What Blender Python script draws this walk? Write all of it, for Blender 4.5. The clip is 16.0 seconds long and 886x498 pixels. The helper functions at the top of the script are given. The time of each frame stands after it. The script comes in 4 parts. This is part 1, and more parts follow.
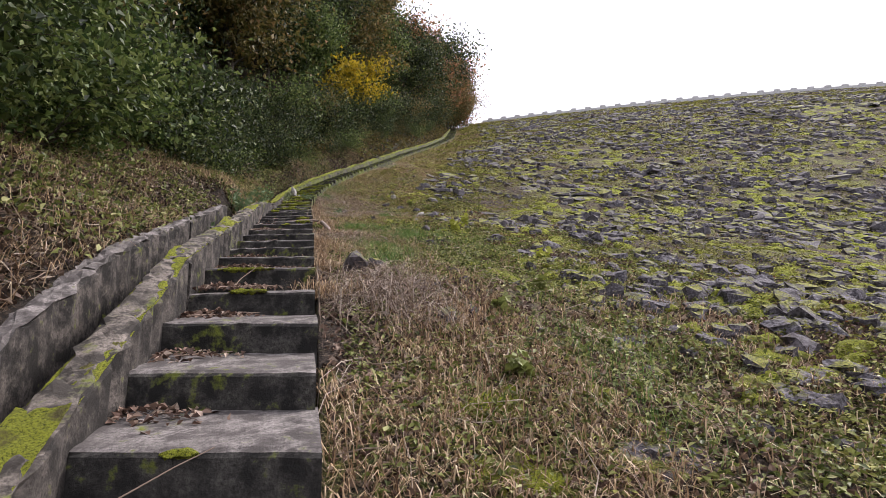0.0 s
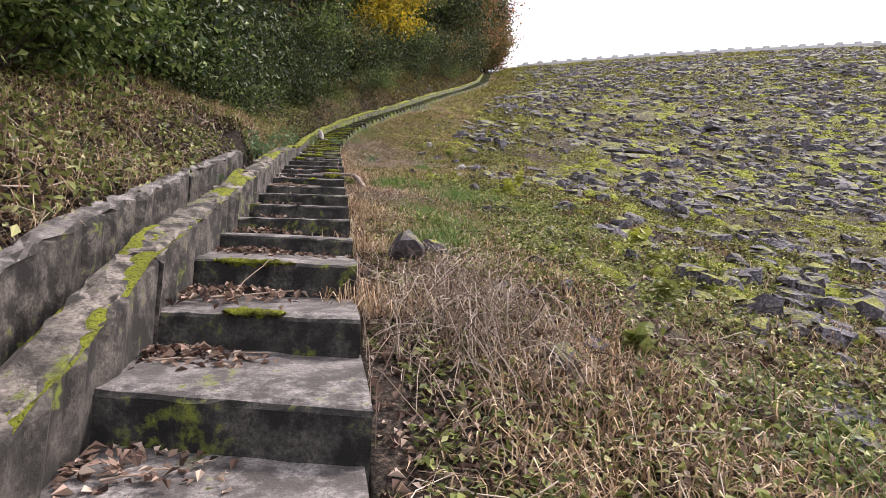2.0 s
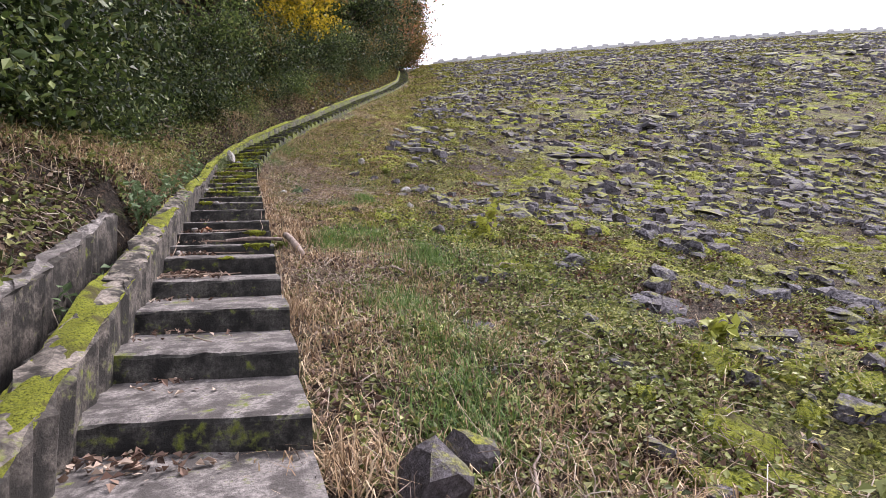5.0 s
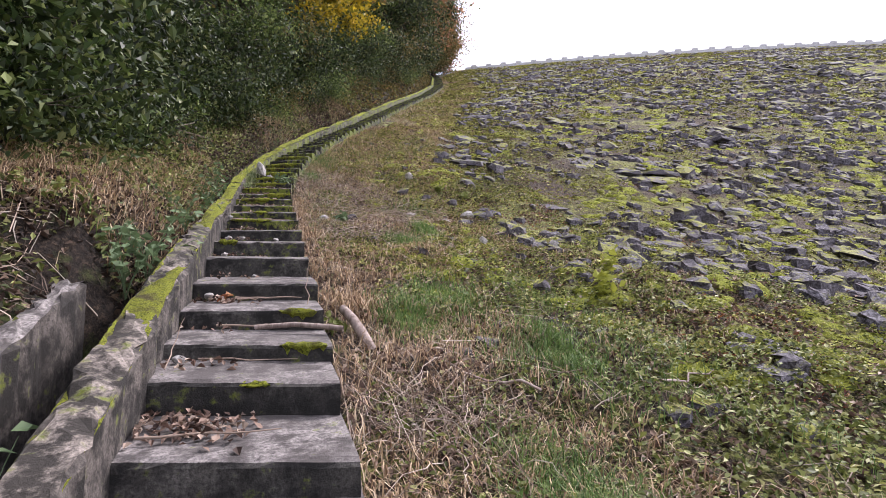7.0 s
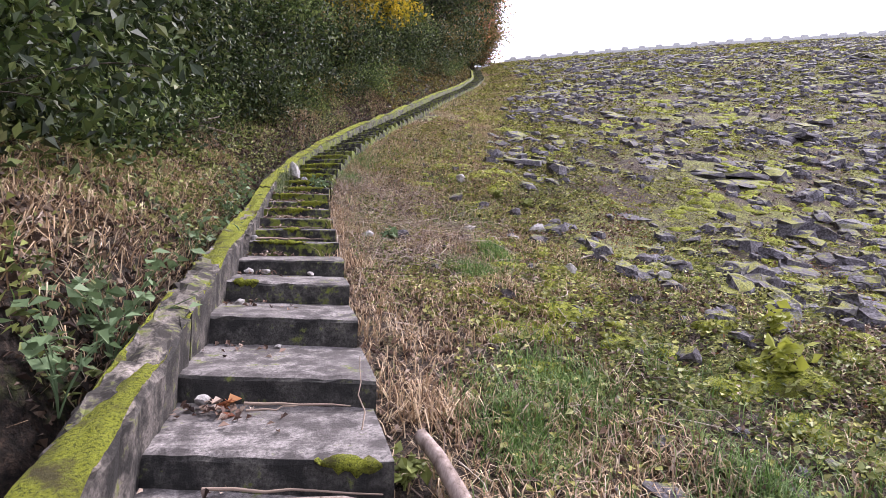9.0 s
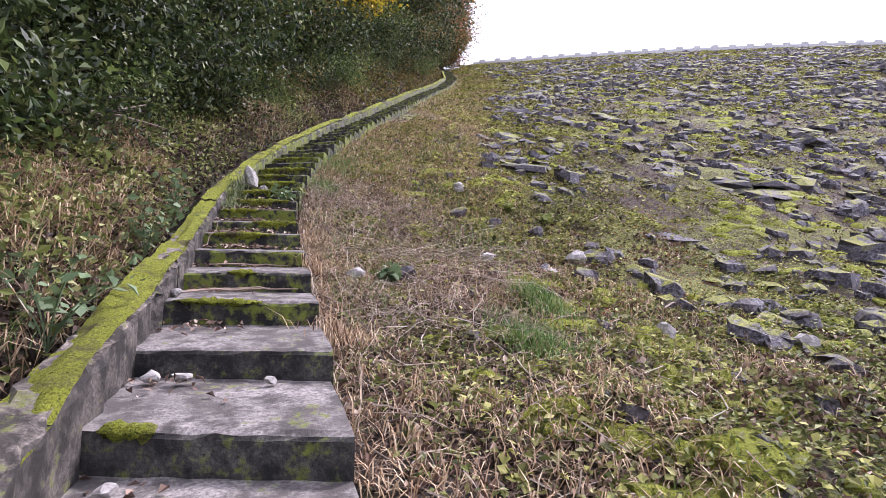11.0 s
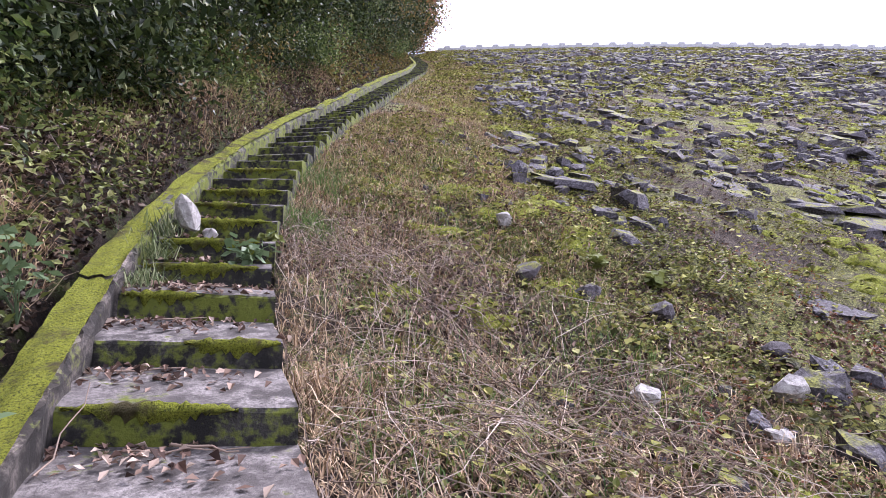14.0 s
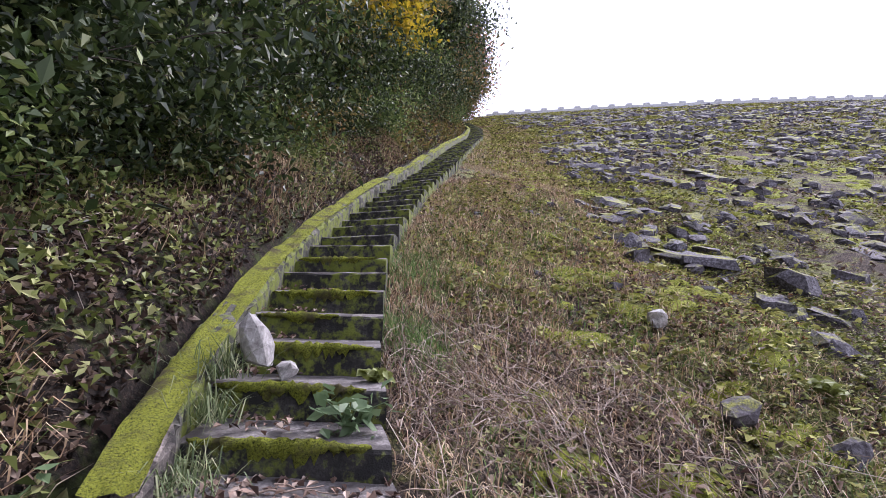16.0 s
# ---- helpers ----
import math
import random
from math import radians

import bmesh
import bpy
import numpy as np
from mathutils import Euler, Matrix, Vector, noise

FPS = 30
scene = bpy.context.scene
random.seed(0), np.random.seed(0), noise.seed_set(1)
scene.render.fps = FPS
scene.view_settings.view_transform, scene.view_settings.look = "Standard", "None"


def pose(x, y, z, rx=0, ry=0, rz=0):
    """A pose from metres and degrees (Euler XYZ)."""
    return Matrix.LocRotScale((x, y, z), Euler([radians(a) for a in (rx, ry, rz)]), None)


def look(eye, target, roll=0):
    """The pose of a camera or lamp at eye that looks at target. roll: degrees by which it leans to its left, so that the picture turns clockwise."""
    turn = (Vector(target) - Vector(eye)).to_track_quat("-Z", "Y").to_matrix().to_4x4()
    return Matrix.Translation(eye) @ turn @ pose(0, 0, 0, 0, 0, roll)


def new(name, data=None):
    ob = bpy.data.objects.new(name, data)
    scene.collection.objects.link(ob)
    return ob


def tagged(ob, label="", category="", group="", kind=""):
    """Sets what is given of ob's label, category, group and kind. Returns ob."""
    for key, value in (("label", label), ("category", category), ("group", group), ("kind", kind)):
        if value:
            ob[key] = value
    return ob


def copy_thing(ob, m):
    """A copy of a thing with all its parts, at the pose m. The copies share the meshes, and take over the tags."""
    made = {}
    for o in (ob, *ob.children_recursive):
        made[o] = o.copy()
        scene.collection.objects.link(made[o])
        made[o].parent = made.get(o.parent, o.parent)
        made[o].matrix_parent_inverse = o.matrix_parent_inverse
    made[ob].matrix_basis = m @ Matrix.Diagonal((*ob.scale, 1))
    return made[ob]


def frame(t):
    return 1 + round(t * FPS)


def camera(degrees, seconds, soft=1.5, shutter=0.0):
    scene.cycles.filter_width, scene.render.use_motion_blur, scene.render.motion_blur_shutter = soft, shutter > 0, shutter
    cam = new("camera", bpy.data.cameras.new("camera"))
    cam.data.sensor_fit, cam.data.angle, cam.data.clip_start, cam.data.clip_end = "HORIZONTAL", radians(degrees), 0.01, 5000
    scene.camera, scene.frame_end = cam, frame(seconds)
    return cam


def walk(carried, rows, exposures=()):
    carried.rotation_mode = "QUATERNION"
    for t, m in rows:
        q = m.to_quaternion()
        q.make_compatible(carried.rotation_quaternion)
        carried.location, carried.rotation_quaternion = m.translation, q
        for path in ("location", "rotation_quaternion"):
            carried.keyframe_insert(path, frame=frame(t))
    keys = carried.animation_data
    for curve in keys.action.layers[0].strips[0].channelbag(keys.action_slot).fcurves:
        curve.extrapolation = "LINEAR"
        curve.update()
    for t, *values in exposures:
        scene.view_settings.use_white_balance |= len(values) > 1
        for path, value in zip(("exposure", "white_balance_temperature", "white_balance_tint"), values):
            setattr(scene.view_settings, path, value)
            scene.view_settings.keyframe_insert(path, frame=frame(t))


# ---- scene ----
cam = camera(77.8, 16.0, soft=0.6)
PATH = [
    (0, (-0.075, -0.319, 0.668), (0.405, 1.598, 0.978), -0.3),
    (0.5, (-0.068, 0.121, 0.760), (0.462, 2.027, 1.056), -0.4),
    (1, (-0.086, 0.553, 0.927), (0.386, 2.484, 1.147), 1.8),
    (1.5, (-0.154, 0.994, 1.099), (0.313, 2.934, 1.234), 2.8),
    (2, (-0.178, 1.378, 1.201), (0.234, 3.332, 1.317), 2.8),
    (2.5, (-0.241, 1.711, 1.359), (0.066, 3.685, 1.451), 3.1),
    (3, (-0.277, 2.066, 1.567), (0.067, 4.032, 1.698), 2.3),
    (3.5, (-0.301, 2.522, 1.727), (0.064, 4.485, 1.850), 2.6),
    (4, (-0.330, 2.876, 1.880), (0.128, 4.817, 2.034), 0.6),
    (4.2, (-0.319, 2.987, 1.934), (0.234, 4.904, 2.074), -0.5),
    (6.3, (-0.246, 5.143, 2.748), (0.476, 7.006, 2.845), -1.7),
    (6.5, (-0.298, 5.421, 2.799), (0.361, 7.303, 2.947), 0.1),
    (7, (-0.369, 5.889, 2.981), (0.233, 7.792, 3.111), 0.2),
    (7.5, (-0.382, 6.346, 3.125), (0.103, 8.285, 3.194), 0.6),
    (8, (-0.423, 6.757, 3.278), (-0.013, 8.714, 3.319), 1.0),
    (8.5, (-0.371, 7.220, 3.352), (0.118, 9.158, 3.418), 1.1),
    (9, (-0.365, 7.677, 3.502), (0.126, 9.613, 3.609), 1.3),
    (9.2, (-0.409, 7.861, 3.545), (0.062, 9.802, 3.654), 1.3),
    (11.3, (-0.338, 10.332, 4.140), (0.310, 12.220, 4.259), 0.8),
    (11.5, (-0.343, 10.557, 4.243), (0.325, 12.439, 4.351), 0.6),
    (12, (-0.350, 11.117, 4.401), (0.363, 12.983, 4.501), -0.7),
    (12.5, (-0.315, 11.596, 4.506), (0.464, 13.437, 4.577), -1.7),
    (13, (-0.295, 12.197, 4.674), (0.483, 14.039, 4.725), -1.9),
    (13.5, (-0.380, 12.762, 4.849), (0.350, 14.623, 4.920), -0.2),
    (14, (-0.380, 13.343, 5.061), (0.394, 15.185, 5.144), 1.6),
    (14.5, (-0.493, 13.787, 5.212), (0.216, 15.651, 5.365), 3.1),
    (15, (-0.544, 14.179, 5.318), (0.126, 16.050, 5.546), 3.2),
    (15.5, (-0.528, 14.649, 5.491), (0.110, 16.526, 5.758), 1.8),
    (16, (-0.557, 15.046, 5.565), (0.048, 16.928, 5.866), 1.4),
]
walk(cam, [(t, look(eye, target, roll)) for t, eye, target, roll in PATH],
     ((0, 1.45, 6500, 18), (2, 1.85, 6600, 18), (3.5, 1.9, 6500, 19), (6.5, 1.75, 6250, 21), (9, 2.0, 6100, 25), (13, 2.0, 5850, 27), (15, 1.95, 5800, 27), (16, 1.75, 5800, 26)))


# ---- world and light: bright overcast ----
world = bpy.data.worlds.new("overcast")
scene.world = world
world.use_nodes = True
wn, wl = world.node_tree.nodes, world.node_tree.links
wn.clear()
sky = wn.new("ShaderNodeTexSky")
sky.sky_type, sky.sun_disc = "NISHITA", False
sky.sun_elevation, sky.sun_rotation = radians(48), radians(70)
sky.air_density, sky.dust_density, sky.ozone_density = 1.0, 4.0, 1.0
scale_sky = wn.new("ShaderNodeVectorMath")
scale_sky.operation = "SCALE"
scale_sky.inputs[3].default_value = 0.075
wl.new(sky.outputs[0], scale_sky.inputs[0])
veil = wn.new("ShaderNodeMix")
veil.data_type = "RGBA"
veil.inputs[0].default_value = 0.8
veil.inputs[7].default_value = (0.72, 0.735, 0.79, 1)
wl.new(scale_sky.outputs[0], veil.inputs[6])
back = wn.new("ShaderNodeBackground")
back.inputs[1].default_value = 1.0
wl.new(veil.outputs[2], back.inputs[0])
wout = wn.new("ShaderNodeOutputWorld")
wl.new(back.outputs[0], wout.inputs[0])

sun = new("sun", bpy.data.lights.new("sun", "SUN"))
sun.data.energy, sun.data.angle, sun.data.color = 1.5, radians(10), (1.0, 0.96, 0.9)
sun.matrix_world = look((0, 0, 60), (-20, -9, 36))

# ---- numbers of the place ----
RUN, WIDE, SKEW = 0.69, 0.95, 0.30
CREST_S, CREST_Z, CREST_TURN, CREST_MID, CREST_BOW = 93.0, 38.6, 29.05, 0.9, 0.00126
SA, CA = math.sin(radians(CREST_TURN)), math.cos(radians(CREST_TURN))
rng = np.random.default_rng(7)


def vn(x, y, seed=0):
    """Smooth value noise in 0..1, period one metre."""
    x, y = np.asarray(x, float), np.asarray(y, float)
    xi, yi = np.floor(x), np.floor(y)
    fx, fy = x - xi, y - yi
    fx, fy = fx * fx * (3 - 2 * fx), fy * fy * (3 - 2 * fy)

    def h(a, b):
        v = np.sin(a * 127.1 + b * 311.7 + seed * 74.7) * 43758.5453
        return v - np.floor(v)

    return (h(xi, yi) * (1 - fx) + h(xi + 1, yi) * fx) * (1 - fy) + (h(xi, yi + 1) * (1 - fx) + h(xi + 1, yi + 1) * fx) * fy


def fbm(x, y, seed=0, octaves=4):
    return sum(vn(np.asarray(x) * 2**o, np.asarray(y) * 2**o, seed + o) * 0.5 ** (o + 1) for o in range(octaves)) / (1 - 0.5**octaves)


def smooth(a, b, v):
    w = np.clip((np.asarray(v, float) - a) / (b - a), 0, 1)
    return w * w * (3 - 2 * w)


# plan and profile of the stairs' open edge, from the toe of the dam to its crest
LINE_Y = (-900, 17.2, 18, 19, 21, 24, 28, 34, 42, 52, 65, 80, 95, 900)
LINE_X = (0, 0, 0.07, 0.24, 0.75, 1.95, 3.9, 6.6, 10.3, 14.2, 18.1, 22.3, 27.0, 280)
RISE_Y = (-900, -6, 4.65, 8.1, 9.5, 12, 13.6, 15.8, 17.05, 19, 21, 24, 28, 34, 42, 52, 65, 80, 95, 900)
RISE_Z = (-320, -2.75, 1.28, 2.28, 2.73, 3.46, 3.86, 4.48, 4.86, 5.75, 6.65, 8.05, 9.95, 12.75, 16.4, 20.9, 26.7, 33.0, 39.2, 330)


def eased(ys, vs, reach):
    """A fine table of the broken line through the given places, its corners rounded off."""
    fine = np.concatenate([[-900.0], np.arange(-20, 110, 0.05), [900.0]])
    return fine, sum(np.interp(fine + o * reach, ys, vs) for o in (-1, -0.6, -0.2, 0.2, 0.6, 1)) / 6


PLAN, PROFILE = eased(LINE_Y, LINE_X, 0.7), eased(RISE_Y, RISE_Z, 0.4)


def stair_x(y):
    """The stairs' right edge in plan: straight, then bending to the right."""
    return np.interp(y, *PLAN)


def stair_z(y):
    """Height of the line through the nosings."""
    return np.interp(y, *PROFILE)


def crest_line(d):
    """How far the crest lies back at a distance d along it: a slight bow."""
    return CREST_S + CREST_BOW * ((np.asarray(d, float) - CREST_MID) ** 2 - CREST_MID**2)


def up_slope(x, y):
    """Distance up the dam, measured square to its crest."""
    d = np.clip(CA * x - SA * y, -60, 160)
    return SA * x + CA * y - (crest_line(d) - CREST_S)


def face_z(x, y):
    """The dam's face: gentler at its toe, steeper and square to the crest above."""
    s = up_slope(x, y)
    low = stair_z(y) - 0.3
    high = CREST_Z - 0.438 * (CREST_S - s)
    z = low + (high - low) * smooth(8, 55, s)
    return np.where(s > CREST_S, CREST_Z - 0.1 - np.clip(s - CREST_S - 7, 0, 60) * 0.3, z)


def ground_z(x, y, rough=True):
    x, y = np.asarray(x, float), np.asarray(y, float)
    u, zs = x - stair_x(y), stair_z(y)
    s = up_slope(x, y)
    dam = face_z(x, y)
    side = zs - 0.27
    side = np.where(s > CREST_S - 6, dam, side)
    right = dam + (side - dam) * np.exp(-((np.maximum(u, 0) / 1.5) ** 2))
    if rough:
        near = np.exp(-np.hypot(x, y - 12) / 40)
        right = right + near * ((fbm(x * 0.8, y * 0.8, 3) - 0.5) * 0.44 * smooth(0.1, 1.5, u) + (vn(x * 4, y * 4, 9) - 0.5) * 0.07 * smooth(0.02, 0.4, u))
    wild = smooth(9.9, 10.4, y)
    edge = -1.62 + 0.36 * wild
    d = np.maximum(edge - u, 0)
    bank = zs + 0.06 - 0.5 * wild + wild * 1.35 * np.minimum(d, 0.4) + 0.42 * d + 0.5 * np.maximum(d - 2.2, 0) + 0.25 * np.maximum(d - 5, 0)
    bank = np.minimum(bank, zs + 26 + 0.02 * d)
    fade = smooth(78, 92, y)
    bank = bank + (np.minimum(zs, CREST_Z - 0.5) + 0.02 * d - bank) * fade
    if rough:
        bank = bank + smooth(0, 0.6, d) * ((fbm(x * 0.7, y * 0.7, 21) - 0.5) * 0.7 + (vn(x * 3.3, y * 3.3, 5) - 0.5) * 0.16)
    trench = zs - 0.62
    z = np.where(u > 0, right, np.where(u > edge + 0.02, trench, bank))
    z = np.where((s > CREST_S - 1.0) & (u > -1.6), dam, z)
    return np.maximum(z, -7.0)


# ---- mesh helpers ----
def fast_mesh(name, verts, faces, mats=(), index=None, smooth_faces=False):
    """A mesh from arrays of vertices and of faces with equally many corners."""
    me = bpy.data.meshes.new(name)
    verts, faces = np.asarray(verts, np.float32), np.asarray(faces, np.int32)
    n, k = faces.shape
    me.vertices.add(len(verts))
    me.vertices.foreach_set("co", verts.ravel())
    me.loops.add(n * k)
    me.loops.foreach_set("vertex_index", faces.ravel())
    me.polygons.add(n)
    me.polygons.foreach_set("loop_start", np.arange(0, n * k, k, dtype=np.int32))
    for m in mats:
        me.materials.append(m)
    if index is not None:
        me.polygons.foreach_set("material_index", np.asarray(index, np.int32))
    me.polygons.foreach_set("use_smooth", np.full(n, smooth_faces))
    me.update(calc_edges=True)
    return me


def under(ob, parent, label=""):
    ob.parent = parent
    return tagged(ob, label) if label else ob


def part(name, bm, material, parent, label=""):
    me = bpy.data.meshes.new(name)
    bm.to_mesh(me)
    bm.free()
    me.materials.append(material)
    return under(new(name, me), parent, label)


def empty(name, at, label, category, group="", kind=""):
    ob = new(name)
    ob.location = at
    return tagged(ob, label, category, group, kind)


class Bag:
    """Collects pieces of geometry with faces of k corners into one mesh."""

    def __init__(self, k):
        self.k, self.v, self.f, self.n = k, [], [], 0

    def add(self, v, f):
        self.v.append(np.asarray(v, float).reshape(-1, 3))
        self.f.append(np.asarray(f, int).reshape(-1, self.k) + self.n)
        self.n += len(self.v[-1])

    def mesh(self, name, mats, smooth_faces=False):
        return fast_mesh(name, np.concatenate(self.v), np.concatenate(self.f), mats, None, smooth_faces)


def tube(points, radii, sides=6):
    """Vertices and quads of a tapered tube through the points."""
    p, r = np.asarray(points, float), np.asarray(radii, float)
    t = np.gradient(p, axis=0)
    t /= np.linalg.norm(t, axis=1)[:, None] + 1e-9
    a = np.cross(t, (0.31, 0.95, 0.12))
    a /= np.linalg.norm(a, axis=1)[:, None] + 1e-9
    b = np.cross(t, a)
    ang = np.arange(sides) * 2 * math.pi / sides
    v = p[:, None] + r[:, None, None] * (np.cos(ang)[None, :, None] * a[:, None] + np.sin(ang)[None, :, None] * b[:, None])
    i = np.arange(len(p) - 1)[:, None] * sides
    j = np.arange(sides)[None]
    f = np.stack([i + j, i + (j + 1) % sides, i + sides + (j + 1) % sides, i + sides + j], -1).reshape(-1, 4)
    return v.reshape(-1, 3), f


def leaves(centres, size, r, flat=0.0, aspect=0.55, curl=0.25):
    """Folded, pointed leaves: four corners and two triangles each. flat: how far they lie level."""
    n = len(centres)
    size = np.broadcast_to(np.asarray(size, float), (n,))[:, None] * r.uniform(0.6, 1.3, (n, 1))
    d = r.normal(size=(n, 3))
    d[:, 2] *= 1 - flat
    d[:, 2] -= 0.25 * (1 - flat)
    d /= np.linalg.norm(d, axis=1)[:, None]
    up = r.normal(size=(n, 3)) * (1 - flat) * 0.8 + (0, 0, 1.0)
    w = np.cross(d, up)
    w /= np.linalg.norm(w, axis=1)[:, None] + 1e-9
    nrm = np.cross(w, d)
    c = np.asarray(centres, float)
    base, tip = c - d * size * 0.5, c + d * size * 0.5 - nrm * size * curl * 0.6
    lift = nrm * size * curl * r.uniform(-0.2, 1, (n, 1))
    left, rite = c - w * size * aspect * 0.5 + lift, c + w * size * aspect * 0.5 + lift
    v = np.stack([base, left, tip, rite], 1).reshape(-1, 3)
    k = np.arange(n)[:, None, None] * 4
    f = (np.array([[0, 2, 1], [0, 3, 2]])[None] + k).reshape(-1, 3)
    return v, f


def blades(bases, height, width, r, lean=0.6, droop=0.5):
    """Grass blades and straws: bent tapering ribbons of three triangles."""
    n = len(bases)
    b = np.asarray(bases, float)
    height = np.broadcast_to(np.asarray(height, float), (n,))[:, None] * r.uniform(0.5, 1.3, (n, 1))
    az = r.uniform(0, 2 * math.pi, n)
    d = np.stack([np.cos(az), np.sin(az), np.zeros(n)], 1)
    w = np.stack([-np.sin(az), np.cos(az), np.zeros(n)], 1) * width * 0.5
    ln = lean * np.sqrt(r.uniform(0, 1, (n, 1)))
    up = np.array([0, 0, 1.0])
    m = b + height * (0.55 * np.sqrt(np.maximum(1 - ln**2, 0.02)) * up + 0.5 * ln * d)
    t = m + height * ((0.45 - droop * r.uniform(0.2, 1, (n, 1))) * up + (0.2 + 0.4 * ln) * d)
    v = np.stack([b - w, b + w, m - w * 0.8, m + w * 0.8, t], 1).reshape(-1, 3)
    k = np.arange(n)[:, None, None] * 5
    f = (np.array([[0, 1, 3], [0, 3, 2], [2, 3, 4]])[None] + k).reshape(-1, 3)
    return v, f


# ---- materials ----
def material(name, rough=0.85):
    m = bpy.data.materials.new(name)
    m.use_nodes = True
    n = m.node_tree.nodes
    b = n["Principled BSDF"]
    b.inputs["Roughness"].default_value = rough
    b.inputs["Specular IOR Level"].default_value = 0.3
    return m, n, m.node_tree.links, b


def ramp(n, l, src, stops):
    r = n.new("ShaderNodeValToRGB")
    while len(r.color_ramp.elements) < len(stops):
        r.color_ramp.elements.new(0.5)
    for e, (p, c) in zip(r.color_ramp.elements, stops):
        e.position, e.color = p, (*c, 1)
    l.new(src, r.inputs[0])
    return r.outputs[0]


def tex(n, l, scale, detail=6, rough=0.6, stretch=(1, 1, 1), kind="ShaderNodeTexNoise"):
    co = n.new("ShaderNodeNewGeometry")
    mp = n.new("ShaderNodeMapping")
    mp.inputs["Scale"].default_value = stretch
    l.new(co.outputs["Position"], mp.inputs[0])
    t = n.new(kind)
    t.inputs["Scale"].default_value = scale
    if kind == "ShaderNodeTexNoise":
        t.inputs["Detail"].default_value, t.inputs["Roughness"].default_value = detail, rough
    l.new(mp.outputs[0], t.inputs["Vector"])
    return t.outputs[0]


def mix(n, l, fac, a, b):
    m = n.new("ShaderNodeMix")
    m.data_type = "RGBA"
    for s, v in ((0, fac), (6, a), (7, b)):
        if isinstance(v, (tuple, float, int)):
            m.inputs[s].default_value = (*v, 1) if isinstance(v, tuple) else v
        else:
            l.new(v, m.inputs[s])
    return m.outputs[2]


def maths(n, l, op, a, b):
    m = n.new("ShaderNodeMath")
    m.operation, m.use_clamp = op, True
    for s, v in ((0, a), (1, b)):
        if isinstance(v, (float, int)):
            m.inputs[s].default_value = v
        else:
            l.new(v, m.inputs[s])
    return m.outputs[0]


def bump(n, l, b, src, strength=0.5, distance=0.02):
    u = n.new("ShaderNodeBump")
    u.inputs["Strength"].default_value, u.inputs["Distance"].default_value = strength, distance
    l.new(src, u.inputs["Height"])
    l.new(u.outputs[0], b.inputs["Normal"])


def step_mask(n, l, src, lo, hi):
    return ramp(n, l, src, [(lo, (0, 0, 0)), (hi, (1, 1, 1))])


def leafy(name, stops, translucent=0.3, rough=0.55):
    """Leaf material: each leaf takes its own tone out of the ramp."""
    m, n, l, b = material(name, rough)
    g = n.new("ShaderNodeNewGeometry")
    c = ramp(n, l, g.outputs["Random Per Island"], stops)
    v = tex(n, l, 1.3, 3)
    c = mix(n, l, maths(n, l, "MULTIPLY", v, 0.5), c, tuple(0.5 * q for q in stops[0][1]))
    l.new(c, b.inputs["Base Color"])
    t = n.new("ShaderNodeBsdfTranslucent")
    l.new(c, t.inputs[0])
    ms = n.new("ShaderNodeMixShader")
    ms.inputs[0].default_value = translucent
    l.new(b.outputs[0], ms.inputs[1])
    l.new(t.outputs[0], ms.inputs[2])
    l.new(ms.outputs[0], n["Material Output"].inputs[0])
    return m


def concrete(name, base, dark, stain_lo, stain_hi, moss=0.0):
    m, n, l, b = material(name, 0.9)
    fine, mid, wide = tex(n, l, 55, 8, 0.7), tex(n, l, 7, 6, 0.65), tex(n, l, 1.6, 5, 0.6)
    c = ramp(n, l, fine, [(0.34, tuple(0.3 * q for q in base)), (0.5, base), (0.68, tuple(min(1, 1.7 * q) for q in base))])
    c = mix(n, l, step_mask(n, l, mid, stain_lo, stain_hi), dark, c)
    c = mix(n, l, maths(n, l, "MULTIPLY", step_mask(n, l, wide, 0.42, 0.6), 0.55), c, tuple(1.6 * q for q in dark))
    if moss:
        k = step_mask(n, l, mix(n, l, 0.5, tex(n, l, 2.3, 6, 0.7), tex(n, l, 14, 4)), 0.6 - moss * 0.15, 0.68 - moss * 0.15)
        c = mix(n, l, k, c, mix(n, l, fine, (0.05, 0.07, 0.01), (0.18, 0.2, 0.03)))
    l.new(c, b.inputs["Base Color"])
    bump(n, l, b, mix(n, l, 0.5, fine, mid), 0.7, 0.02)
    return m


def mossy(name, lo, hi, speck):
    m, n, l, b = material(name, 1.0)
    f, w = tex(n, l, 90, 6, 0.75), tex(n, l, 5, 5)
    c = ramp(n, l, f, [(0.36, lo), (0.52, hi), (0.68, tuple(1.3 * q for q in hi))])
    c = mix(n, l, step_mask(n, l, w, 0.52, 0.66), c, mix(n, l, f, speck, lo))
    l.new(c, b.inputs["Base Color"])
    bump(n, l, b, mix(n, l, 0.4, f, tex(n, l, 260, 3)), 1.0, 0.03)
    return m


